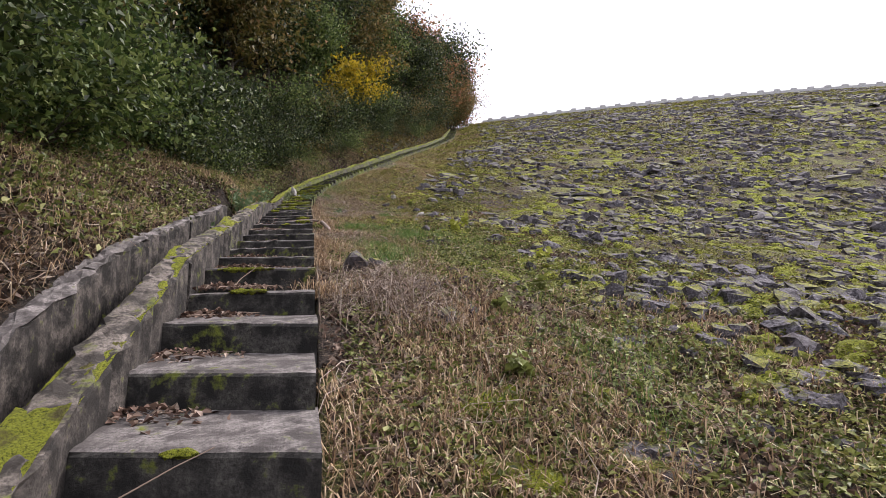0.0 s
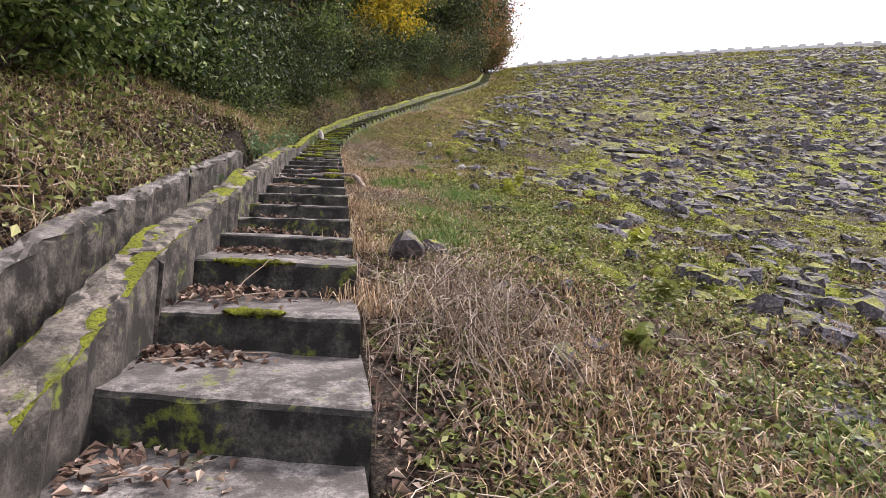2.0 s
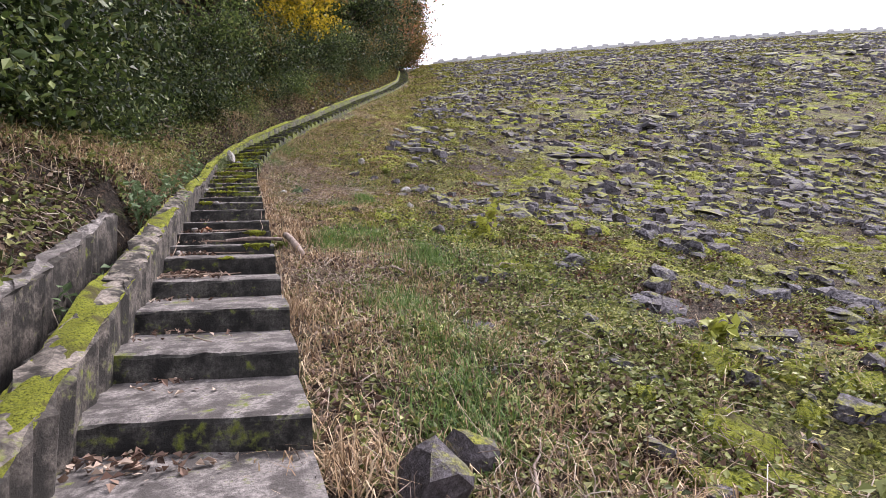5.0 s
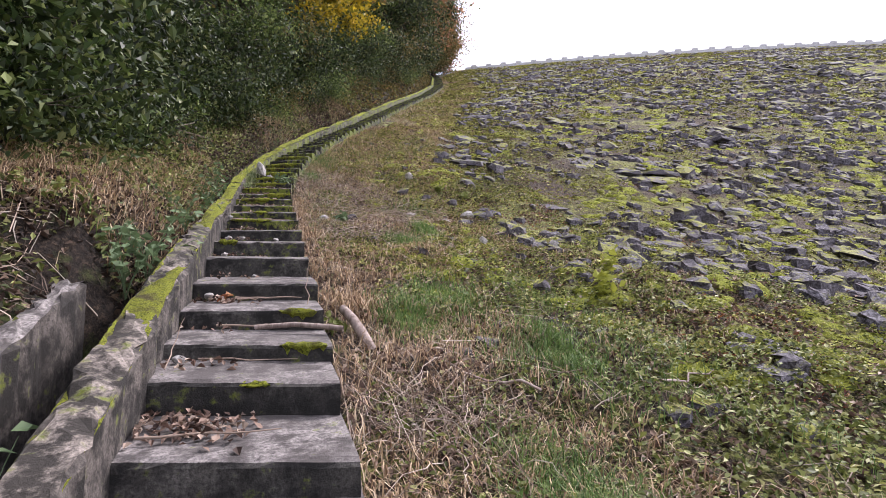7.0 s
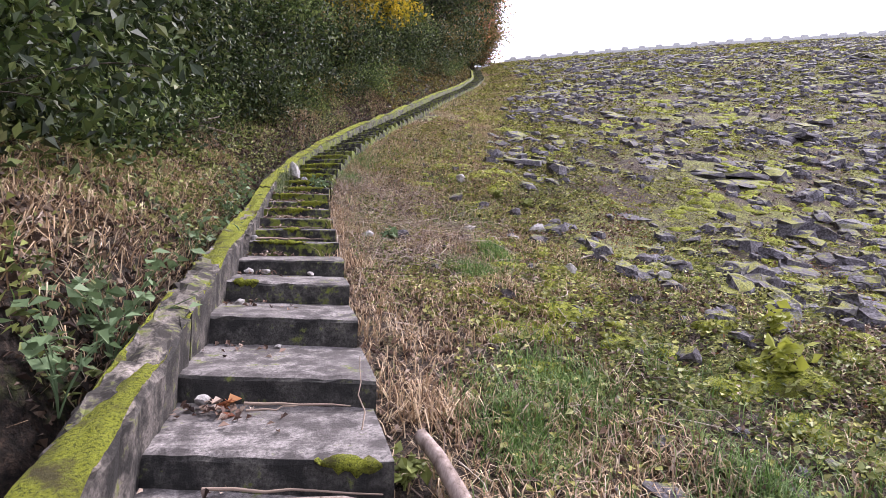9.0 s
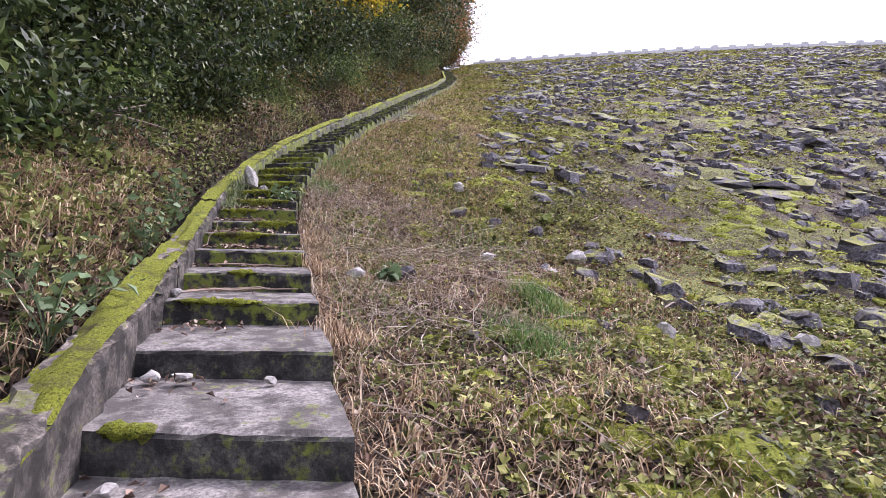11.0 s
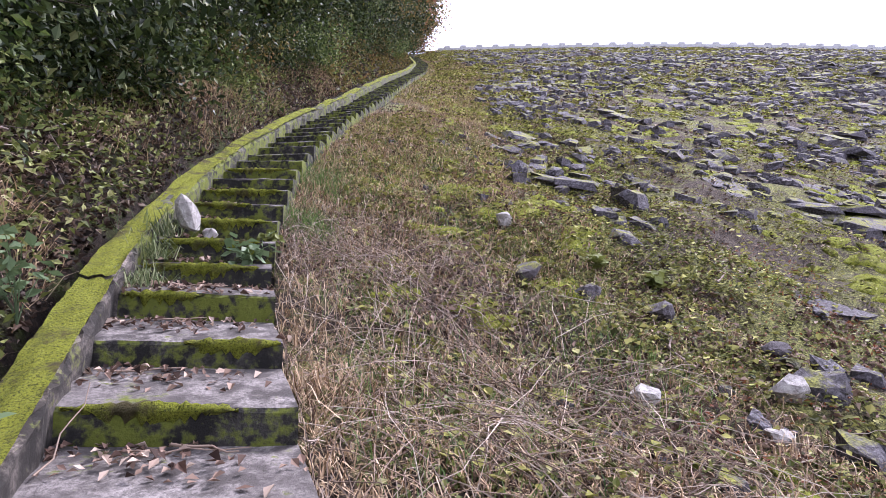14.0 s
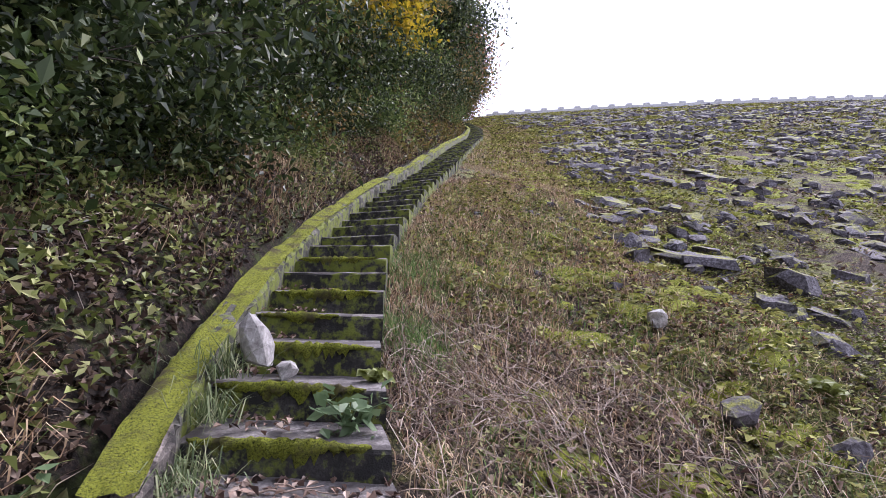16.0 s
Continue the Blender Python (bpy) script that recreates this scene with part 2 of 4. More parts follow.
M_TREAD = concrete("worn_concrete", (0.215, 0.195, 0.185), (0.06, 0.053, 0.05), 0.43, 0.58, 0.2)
# both riser colours: algae, plus the shade of the front faces painted in
M_RISER = concrete("algae_and_shade_concrete", (0.075, 0.07, 0.062), (0.014, 0.013, 0.012), 0.42, 0.62, 0.3)
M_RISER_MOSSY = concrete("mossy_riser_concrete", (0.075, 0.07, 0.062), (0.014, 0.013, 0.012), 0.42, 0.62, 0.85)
# wall sides: darker base than the tops, with dark blotches and some moss
M_WALL = concrete("blotched_side_concrete", (0.11, 0.095, 0.083), (0.017, 0.015, 0.013), 0.44, 0.6, 0.2)
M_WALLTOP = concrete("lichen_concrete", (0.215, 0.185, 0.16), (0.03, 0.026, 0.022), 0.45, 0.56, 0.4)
M_WALL_MOSSY = concrete("mossy_wall_concrete", (0.13, 0.12, 0.1), (0.03, 0.03, 0.022), 0.42, 0.58, 0.85)
M_CREST = concrete("pale_concrete", (0.42, 0.42, 0.42), (0.25, 0.25, 0.25), 0.35, 0.6)
M_MOSS = mossy("moss", (0.025, 0.032, 0.004), (0.205, 0.225, 0.02), (0.12, 0.09, 0.045))


def stone_material(name, moss_level):
    m, n, l, b = material(name, 0.85)
    o = n.new("ShaderNodeObjectInfo")
    g = n.new("ShaderNodeNewGeometry")
    fine, mid = tex(n, l, 30, 8, 0.7), tex(n, l, 4, 6, 0.65)
    c = ramp(n, l, fine, [(0.38, (0.012, 0.011, 0.013)), (0.5, (0.07, 0.064, 0.075)), (0.64, (0.2, 0.19, 0.21))])
    c = mix(n, l, maths(n, l, "MULTIPLY", g.outputs["Random Per Island"], 0.5), c, (0.06, 0.05, 0.053))
    c = mix(n, l, maths(n, l, "MULTIPLY", o.outputs["Random"], 0.3), c, (0.1, 0.085, 0.085))
    k = step_mask(n, l, mix(n, l, 0.45, tex(n, l, 1.1, 6, 0.7), mid), moss_level, moss_level + 0.06)
    nz = n.new("ShaderNodeSeparateXYZ")
    l.new(g.outputs["Normal"], nz.inputs[0])
    k = maths(n, l, "MULTIPLY", k, step_mask(n, l, nz.outputs[2], 0.5, 0.8))
    c = mix(n, l, k, c, ramp(n, l, tex(n, l, 70, 4), [(0.38, (0.05, 0.055, 0.008)), (0.62, (0.25, 0.25, 0.04))]))
    l.new(c, b.inputs["Base Color"])
    bump(n, l, b, mix(n, l, 0.5, fine, mid), 0.8, 0.04)
    return m


M_STONE = stone_material("basalt", 0.485)
M_STONE_PALE, pn, pl, pb = material("pale_stone", 0.8)
pl.new(ramp(pn, pl, tex(pn, pl, 18, 8, 0.7), [(0.3, (0.13, 0.12, 0.11)), (0.55, (0.36, 0.34, 0.32)), (0.8, (0.6, 0.58, 0.55))]), pb.inputs["Base Color"])
bump(pn, pl, pb, tex(pn, pl, 9, 8, 0.7), 0.8, 0.04)

# ground: soil, litter, moss, in patches
M_GROUND, gn, gl, gb = material("mossy_ground", 1.0)
g_f, g_m, g_w = tex(gn, gl, 45, 8, 0.75), tex(gn, gl, 5, 7, 0.7), tex(gn, gl, 0.55, 6, 0.65)
g_soil = ramp(gn, gl, g_f, [(0.38, (0.005, 0.004, 0.003)), (0.52, (0.05, 0.036, 0.027)), (0.68, (0.2, 0.15, 0.11))])
g_green = ramp(gn, gl, g_f, [(0.38, (0.008, 0.009, 0.003)), (0.5, (0.1, 0.105, 0.025)), (0.64, (0.32, 0.32, 0.09))])
g_mask = step_mask(gn, gl, mix(gn, gl, 0.5, g_m, g_w), 0.47, 0.56)
gl.new(mix(gn, gl, g_mask, g_soil, g_green), gb.inputs["Base Color"])
bump(gn, gl, gb, mix(gn, gl, 0.5, g_f, g_m), 1.0, 0.06)

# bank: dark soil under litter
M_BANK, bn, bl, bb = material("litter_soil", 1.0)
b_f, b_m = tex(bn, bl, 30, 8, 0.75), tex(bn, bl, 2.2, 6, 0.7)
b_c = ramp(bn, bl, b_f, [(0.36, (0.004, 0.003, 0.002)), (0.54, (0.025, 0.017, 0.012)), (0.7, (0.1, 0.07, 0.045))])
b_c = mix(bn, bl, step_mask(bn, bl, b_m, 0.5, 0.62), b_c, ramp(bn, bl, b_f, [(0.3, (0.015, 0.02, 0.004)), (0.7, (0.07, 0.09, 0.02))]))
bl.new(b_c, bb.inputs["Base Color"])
bump(bn, bl, bb, mix(bn, bl, 0.5, b_f, b_m), 1.0, 0.08)

M_BARK, kn, kl, kb = material("bark", 0.95)
k_t = tex(kn, kl, 14, 7, 0.7, (1, 1, 0.25))
kl.new(ramp(kn, kl, k_t, [(0.3, (0.02, 0.016, 0.013)), (0.6, (0.075, 0.06, 0.048)), (0.8, (0.13, 0.11, 0.09))]), kb.inputs["Base Color"])
bump(kn, kl, kb, k_t, 1.0, 0.03)
M_TWIG, tn, tl, tb = material("dead_twig", 0.9)
t_g = tn.new("ShaderNodeNewGeometry")
tl.new(ramp(tn, tl, t_g.outputs["Random Per Island"], [(0.0, (0.08, 0.055, 0.042)), (0.6, (0.26, 0.195, 0.15)), (1.0, (0.5, 0.43, 0.36))]), tb.inputs["Base Color"])

M_LEAF_DARK = leafy("dark_leaves", [(0, (0.008, 0.014, 0.005)), (0.45, (0.034, 0.056, 0.017)), (0.85, (0.09, 0.125, 0.035)), (1, (0.2, 0.21, 0.08))], 0.18)
M_LEAF_GREEN = leafy("green_leaves", [(0, (0.02, 0.04, 0.012)), (0.5, (0.095, 0.145, 0.035)), (1, (0.27, 0.32, 0.1))])
M_LEAF_OLIVE = leafy("olive_leaves", [(0, (0.05, 0.05, 0.015)), (0.5, (0.14, 0.125, 0.035)), (0.85, (0.24, 0.18, 0.055)), (1, (0.34, 0.2, 0.09))])
M_LEAF_YELLOW = leafy("yellow_leaves", [(0, (0.12, 0.12, 0.015)), (0.4, (0.4, 0.31, 0.02)), (1, (0.68, 0.48, 0.03))], 0.4)
M_LEAF_ORANGE = leafy("orange_leaves", [(0, (0.1, 0.08, 0.03)), (0.4, (0.27, 0.13, 0.05)), (0.8, (0.42, 0.2, 0.09)), (1, (0.36, 0.16, 0.13))], 0.35)
M_LITTER = leafy("fallen_leaves", [(0, (0.03, 0.018, 0.014)), (0.35, (0.15, 0.09, 0.066)), (0.75, (0.34, 0.235, 0.175)), (1, (0.62, 0.5, 0.4))], 0.1, 0.75)
# darker copy of the litter: the bank's shade is put into its colour
M_LITTER_SHADED = leafy("shaded_fallen_leaves", [(0, (0.012, 0.008, 0.006)), (0.45, (0.075, 0.045, 0.032)), (0.85, (0.19, 0.13, 0.09)), (1, (0.42, 0.33, 0.25))], 0.1, 0.7)
M_STRAW = leafy("dry_straw", [(0, (0.1, 0.06, 0.04)), (0.4, (0.38, 0.25, 0.14)), (0.8, (0.64, 0.48, 0.3)), (1, (0.8, 0.66, 0.46))], 0.15, 0.7)
M_GRASS = leafy("grass_blades", [(0, (0.04, 0.085, 0.02)), (0.6, (0.15, 0.26, 0.06)), (1, (0.34, 0.42, 0.16))], 0.3)
M_HERB = leafy("herb_leaves", [(0, (0.04, 0.055, 0.014)), (0.5, (0.18, 0.21, 0.05)), (0.85, (0.35, 0.38, 0.12)), (1, (0.55, 0.53, 0.26))], 0.25)
M_MOSSLEAF = leafy("moss_tufts", [(0, (0.035, 0.04, 0.012)), (0.4, (0.22, 0.22, 0.06)), (0.75, (0.42, 0.41, 0.11)), (1, (0.55, 0.53, 0.22))], 0.2, 0.9)
M_LEAF_PALE = leafy("pale_leaves", [(0, (0.05, 0.09, 0.04)), (0.5, (0.13, 0.2, 0.09)), (1, (0.27, 0.34, 0.18))], 0.25)
M_LEAF_LIME = leafy("lime_leaves", [(0, (0.14, 0.17, 0.02)), (0.5, (0.33, 0.36, 0.05)), (1, (0.5, 0.48, 0.1))], 0.35)
M_TUSSOCK = leafy("tussock_blades", [(0, (0.06, 0.09, 0.03)), (0.6, (0.2, 0.25, 0.11)), (1, (0.42, 0.42, 0.24))], 0.25)
M_RED = leafy("red_herb_leaves", [(0, (0.12, 0.035, 0.02)), (0.5, (0.3, 0.1, 0.045)), (1, (0.42, 0.2, 0.07))], 0.25)

# ---- ground: one sheet to the horizon ----
def spaced(lo, hi, step0, reach):
    """Coordinates from lo to hi at step0, then ever wider out to reach on both sides."""
    mid, out, s = list(np.arange(lo, hi, step0)), [], step0
    a, b = lo, hi
    head, tail = [], []
    while a > -reach or b < reach:
        s *= 1.09
        a, b = a - s, b + s
        if a > -reach:
            head.append(a)
        if b < reach:
            tail.append(b)
    return np.array(head[::-1] + mid + tail)


gx, gy = spaced(-5.5, 7.0, 0.09, 900), spaced(-2.0, 24.0, 0.11, 900)
edges = np.array([-1.63, -1.59, -1.27, -1.23, -0.02, 0.02])
gx = np.sort(np.concatenate([gx, edges]))
GX, GY = np.meshgrid(gx, gy)
GX = GX + stair_x(GY)
GZ = ground_z(GX, GY)
nx, ny = len(gx), len(gy)
ii = (np.arange(ny - 1)[:, None] * nx + np.arange(nx - 1)[None]).ravel()
gf = np.stack([ii, ii + 1, ii + nx + 1, ii + nx], 1)
gu = (GX - stair_x(GY))[:-1, :-1].ravel()
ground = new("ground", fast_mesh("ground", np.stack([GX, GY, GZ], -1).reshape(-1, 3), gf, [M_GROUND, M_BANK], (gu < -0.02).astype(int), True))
tagged(ground, "mossy rubble slope of a dam with soil and dry grass", "ground", kind="structure")


def on_ground(x, y, lift=0.0):
    return np.stack([x, y, ground_z(x, y) + lift], 1)


# ---- the staircase ----
def step_mesh(r, riser, run, up):
    """A worn concrete step: tread rising a little to its back, rounded nosing, riser and side, sheared to the stairs' skew."""
    n = 12
    xs = np.linspace(-WIDE - 0.02, 0, n + 1)
    prof = [(run + 0.06, up), (run * 0.5, up * 0.5 + 0.002), (0.06, 0.003), (0.014, -0.006), (0.0, -0.024), (0.002, -0.12), (0.01, -0.45)]
    k = len(prof)
    v = []
    for x in xs:
        wob = (r.random() - 0.5) * 0.012
        for j, (y, z) in enumerate(prof):
            chip = 0.018 * r.random() if j in (3, 4) else 0.004 * r.random()
            v.append((x, y - x / WIDE * SKEW + chip + (wob if j > 1 else 0), z - (chip * 0.5 if j < 5 else 0) - 0.006 * r.random()))
    f, idx = [], []
    for a in range(n):
        for j in range(k - 1):
            f.append((a * k + j, a * k + j + 1, (a + 1) * k + j + 1, (a + 1) * k + j))
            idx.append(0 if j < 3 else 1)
    base = n * k
    side = [base + j for j in range(k)]
    v.append((0, run + 0.06, -0.45))
    e = len(v) - 1
    me = bpy.data.meshes.new("step")
    faces = [tuple(reversed(q)) for q in f] + [tuple(side + [e])]
    me.from_pydata(v, [], faces)
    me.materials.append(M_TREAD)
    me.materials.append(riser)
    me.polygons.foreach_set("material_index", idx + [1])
    me.update()
    return me


staircase = empty("staircase", (0, 0, 0), "long weathered concrete staircase climbing the dam's edge", "staircase", kind="structure")
STEPS = []
# nosings of the flight where the steps are uneven, by number
NOSE_K, NOSE_Y = (-6, 2, 6, 11, 12, 13, 14, 15, 17, 19, 22, 24), (-3.75, 1.88, 4.65, 8.1, 8.72, 9.2, 9.76, 10.42, 12.0, 13.6, 15.75, 17.05)
sy, k = -3.75, -6
while float(stair_z(sy)) < CREST_Z - 1.2:
    turn = math.atan2(float(stair_x(sy + 0.3) - stair_x(sy)), 0.3)
    after = float(np.interp(k + 1, NOSE_K, NOSE_Y)) if k < 24 else sy + 0.45 * math.cos(turn)
    up = 0.07 if k < 7 else 0.05 if k < 24 else 0.03
    STEPS.append((k, float(stair_x(sy)), sy, float(stair_z(sy)), after - sy, up, turn))
    sy, k = after, k + 1
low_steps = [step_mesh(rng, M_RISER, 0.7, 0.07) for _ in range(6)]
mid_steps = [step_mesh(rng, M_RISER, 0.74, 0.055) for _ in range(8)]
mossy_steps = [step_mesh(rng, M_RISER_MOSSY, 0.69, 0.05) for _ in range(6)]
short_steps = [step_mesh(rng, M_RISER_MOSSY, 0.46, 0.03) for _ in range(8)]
for k, sx, sy, sz, run, up, turn in STEPS:
    kinds = low_steps if k < 7 else mid_steps if k < 19 else mossy_steps if k < 24 else short_steps
    ob = new("step", kinds[k % len(kinds)])
    ob.matrix_world = pose(sx + rng.normal(0, 0.006), sy, sz + rng.normal(0, 0.006), rng.normal(0, 0.4), rng.normal(0, 0.5), -math.degrees(turn))
    under(ob, staircase)

WALL_IN, WALL_OUT, GUT_IN, GUT_OUT = -WIDE, -WIDE - 0.2, -1.5, -1.66


def wall_top(y):
    """Height of the side wall's top over the nosing line, along the stairs."""
    return np.interp(y, (-6, 1, 3, 4, 8, 11, 13.5, 15, 17, 18.5, 20, 25, 90), (-0.14, -0.06, 0.08, 0.14, 0.15, 0.13, 0.06, 0.01, -0.02, -0.09, -0.14, -0.15, -0.1))


def gutter_top(y):
    return np.interp(y, (-6, 1, 2.3, 3.2, 4.5, 8, 10), (-0.16, -0.1, 0.0, 0.07, 0.13, 0.16, 0.12))



def run_wall(name, y0, y1, u0, u1, crown, deep, mats, n, r, fray=0.012):
    """A stretch of low wall between two offsets from the stairs' edge, following the slope; its top edges are worn."""
    ys = np.linspace(y0, y1, n + 1)
    top = 0.0
    prof = [(u0, -deep), (u0, top - 0.03), (u0 + 0.012 * np.sign(u1 - u0), top - 0.008), (u0 + 0.035 * np.sign(u1 - u0), top), ((u0 + u1) / 2, top + 0.006),
            (u1 - 0.035 * np.sign(u1 - u0), top), (u1 - 0.012 * np.sign(u1 - u0), top - 0.008), (u1, top - 0.03), (u1, -deep)]
    k = len(prof)
    v = []
    for y in ys:
        for j, (u, z) in enumerate(prof):
            w = fray if 0 < j < k - 1 else 0
            v.append((float(stair_x(y)) + u + r.normal(0, w), y, float(stair_z(y)) + float(crown(y)) + z + r.normal(0, w * 0.7)))
    f, idx = [], []
    for a in range(n):
        for j in range(k - 1):
            f.append((a * k + j, (a + 1) * k + j, (a + 1) * k + j + 1, a * k + j + 1))
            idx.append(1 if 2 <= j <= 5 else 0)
    f += [tuple(range(k)), tuple(reversed(range(n * k, n * k + k)))]
    idx += [0, 0]
    me = bpy.data.meshes.new(name)
    me.from_pydata(v, [], f)
    for m in mats:
        me.materials.append(m)
    me.polygons.foreach_set("material_index", idx)
    me.update()
    return new(name, me)


side_wall = empty("side_wall", (WALL_IN, 0, 0), "low concrete wall beside the stairs, moss on its top", "wall", kind="structure")
y = -6.0
while y < 84:
    long = 3.4 if y < 30 else 6.0
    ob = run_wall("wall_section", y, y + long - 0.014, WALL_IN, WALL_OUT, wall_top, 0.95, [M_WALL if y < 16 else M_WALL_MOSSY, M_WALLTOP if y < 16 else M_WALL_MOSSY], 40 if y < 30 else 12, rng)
    under(ob, side_wall)
    ob.location = -side_wall.location
    y += long
gutter = empty("gutter_wall", (GUT_IN, 0, 0), "stained concrete outer wall of the drain channel", "wall", kind="structure")
y = -5.0
while y < 9.5:
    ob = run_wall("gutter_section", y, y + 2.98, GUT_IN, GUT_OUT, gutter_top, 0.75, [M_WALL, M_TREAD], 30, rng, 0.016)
    under(ob, gutter)
    ob.location = -gutter.location
    y += 3.0

# moss cushions on the side wall's top
def moss_strip(y0, y1, u0, u1, r, gap=0.45):
    """A lumpy mat of moss with ragged edges and holes, lying on the wall."""
    ny_, nu_ = int((y1 - y0) / 0.03), 9
    ys, us = np.linspace(y0, y1, ny_), np.linspace(u0, u1, nu_)
    U, Y = np.meshgrid(us, ys)
    cover = fbm(U * 5, Y * 1.1, 40, 5)
    hgt = (cover - gap) * 0.22
    Z = stair_z(Y) + wall_top(Y) + np.clip(hgt, -0.02, 0.045) + (vn(U * 40, Y * 40, 3) - 0.5) * 0.012
    v = np.stack([stair_x(Y) + U, Y, Z], -1).reshape(-1, 3)
    i = (np.arange(ny_ - 1)[:, None] * nu_ + np.arange(nu_ - 1)[None]).ravel()
    return v, np.stack([i, i + nu_, i + nu_ + 1, i + 1], 1)


bag = Bag(4)
for y0, y1, gap in ((-2, 2.2, 0.46), (2.2, 5.2, 0.7), (5.2, 8.4, 0.5), (8.4, 12.0, 0.64), (12.0, 17.3, 0.34), (17.3, 22.5, 0.25), (22.5, 92, 0.36)):
    bag.add(*moss_strip(y0, y1, WALL_OUT + 0.004, WALL_IN - 0.004, rng, gap))
wall_moss = new("wall_moss", bag.mesh("wall_moss", [M_MOSS], True))
tagged(wall_moss, "bright yellow-green moss along the wall's top", "moss", kind="stuff")

# ---- dam face: stones ----
def stone_shape(r, flat):
    """An irregular rock: a ragged polygon in rings up to a broken top."""
    n = int(r.integers(6, 9))
    ang = np.sort(np.arange(n) * 2 * math.pi / n + r.uniform(-0.3, 0.3, n))
    rad = r.uniform(0.55, 1.2, n)
    rings = []
    for z, q in ((-0.6, 0.95), (0.25, 1.0), (0.8, 0.84)):
        jit = r.normal(0, 0.12, (n, 3)) * (1, 1, 1.9)
        rings.append(np.stack([np.cos(ang) * rad * q, np.sin(ang) * rad * q * 0.8, np.full(n, z * flat)], 1) + jit * (1, 1, flat))
    v = np.concatenate(rings + [np.array([[r.normal(0, 0.1), r.normal(0, 0.1), flat * r.uniform(0.8, 1.05)]])])
    f = []
    for a in range(2):
        for j in range(n):
            q = (a * n + j, a * n + (j + 1) % n, (a + 1) * n + (j + 1) % n, (a + 1) * n + j)
            f += [(q[0], q[1], q[2]), (q[0], q[2], q[3])]
    f += [(2 * n + j, 2 * n + (j + 1) % n, 3 * n) for j in range(n)]
    return v, np.array(f)


SLABS = [stone_shape(rng, 0.24) for _ in range(10)]
ROCKS = [stone_shape(rng, 0.55) for _ in range(8)]
slab_meshes = [fast_mesh("slab", v, f, [M_STONE]) for v, f in SLABS]
rock_meshes = [fast_mesh("rock", v, f, [M_STONE]) for v, f in ROCKS]


def slope_turn(x, y):
    e = 0.4
    zx = float(ground_z(x + e, y, False) - ground_z(x - e, y, False)) / (2 * e)
    zy = float(ground_z(x, y + e, False) - ground_z(x, y - e, False)) / (2 * e)
    return Vector((-zx, -zy, 1)).to_track_quat("Z", "Y").to_matrix().to_4x4()


far_bag, near_stones = Bag(3), []
count = 30000
sy_ = rng.uniform(0, 1, count) ** 1.5 * 98 - 1
sx_ = 0.9 + rng.uniform(0, 1, count) ** 1.2 * (10 + sy_ * 1.5) * 1.25
px_ = sx_ + stair_x(sy_)
thick = fbm(px_ * 0.22, sy_ * 0.22, 60)
keep = (rng.random(count) < 0.12 + (sx_ / 6.5) ** 1.6) & (rng.random(count) < 2.3 * thick - 0.5) & (up_slope(px_, sy_) < CREST_S - 1.5)
sx_, sy_, px_ = sx_[keep], sy_[keep], px_[keep]
pz_ = ground_z(px_, sy_)
for x0, x, y, z0 in zip(sx_, px_, sy_, pz_):
    far = math.hypot(x, y)
    size = rng.uniform(0.05, 0.17) * (1 + min(far, 60) / 34) * (1 if rng.random() > 0.05 or far < 15 else 2.2)
    if x0 < 3.0:
        size = rng.uniform(0.05, 0.12)
    rocky = rng.random() < 0.75 and size < 0.5
    z = float(z0) + size * (0.02 if not rocky else 0.08)
    if y < 24 and x0 < 11 and len(near_stones) < 300 and size > 0.1:
        near_stones.append((x, y, z, size, rocky))
        continue
    v, f = (ROCKS if rocky else SLABS)[int(rng.integers(8))]
    a = rng.uniform(0, 6.28)
    c, q = math.cos(a), math.sin(a)
    w = v * size @ np.array([[c, q, 0], [-q, c, 0], [0, 0, 1]])
    zx, zy = SA * 0.37, CA * 0.37
    if far < 30:
        zx, zy = 0.03, 0.3
    w[:, 2] += w[:, 0] * (zx + rng.normal(0, 0.09)) + w[:, 1] * (zy + rng.normal(0, 0.09))
    far_bag.add(w + (x, y, z), f)
rubble = new("rubble", far_bag.mesh("rubble", [M_STONE]))
tagged(under(rubble, ground), "grey basalt rubble stones with moss", kind="stuff")

# the large flat slabs that stand out on the face
for x, y, size in ((3.25, 2.0, 0.62), (4.3, 5.6, 0.55), (5.0, 5.7, 0.3), (2.6, 3.8, 0.4), (1.7, 2.2, 0.35), (7.8, 6.7, 0.6), (6.6, 11.3, 0.8), (6.4, 12.8, 0.7), (8.2, 13.0, 0.6), (4.4, 12.9, 0.3),
                   (5.7, 17.3, 0.5), (9.3, 21.2, 0.9), (12.6, 21.4, 0.8), (10.8, 19.4, 0.6), (5.0, 20.9, 0.6), (7.5, 20.5, 0.8), (5.2, 13.3, 0.35), (4.1, 9.6, 0.5)):
    near_stones.append((x, y, float(ground_z(x, y)) - 0.01, size, False))
for n_, (x, y, z, size, rocky) in enumerate(near_stones):
    ob = new("stone", (rock_meshes if rocky else slab_meshes)[n_ % 8])
    ob.matrix_world = Matrix.Translation((x, y, z)) @ slope_turn(x, y) @ pose(0, 0, 0, rng.normal(0, 3 if size > 0.3 else 8), rng.normal(0, 3 if size > 0.3 else 8), rng.uniform(0, 360)) @ Matrix.Diagonal((size, size, min(size, 0.13) if not rocky else size, 1))
    under(ob, ground)

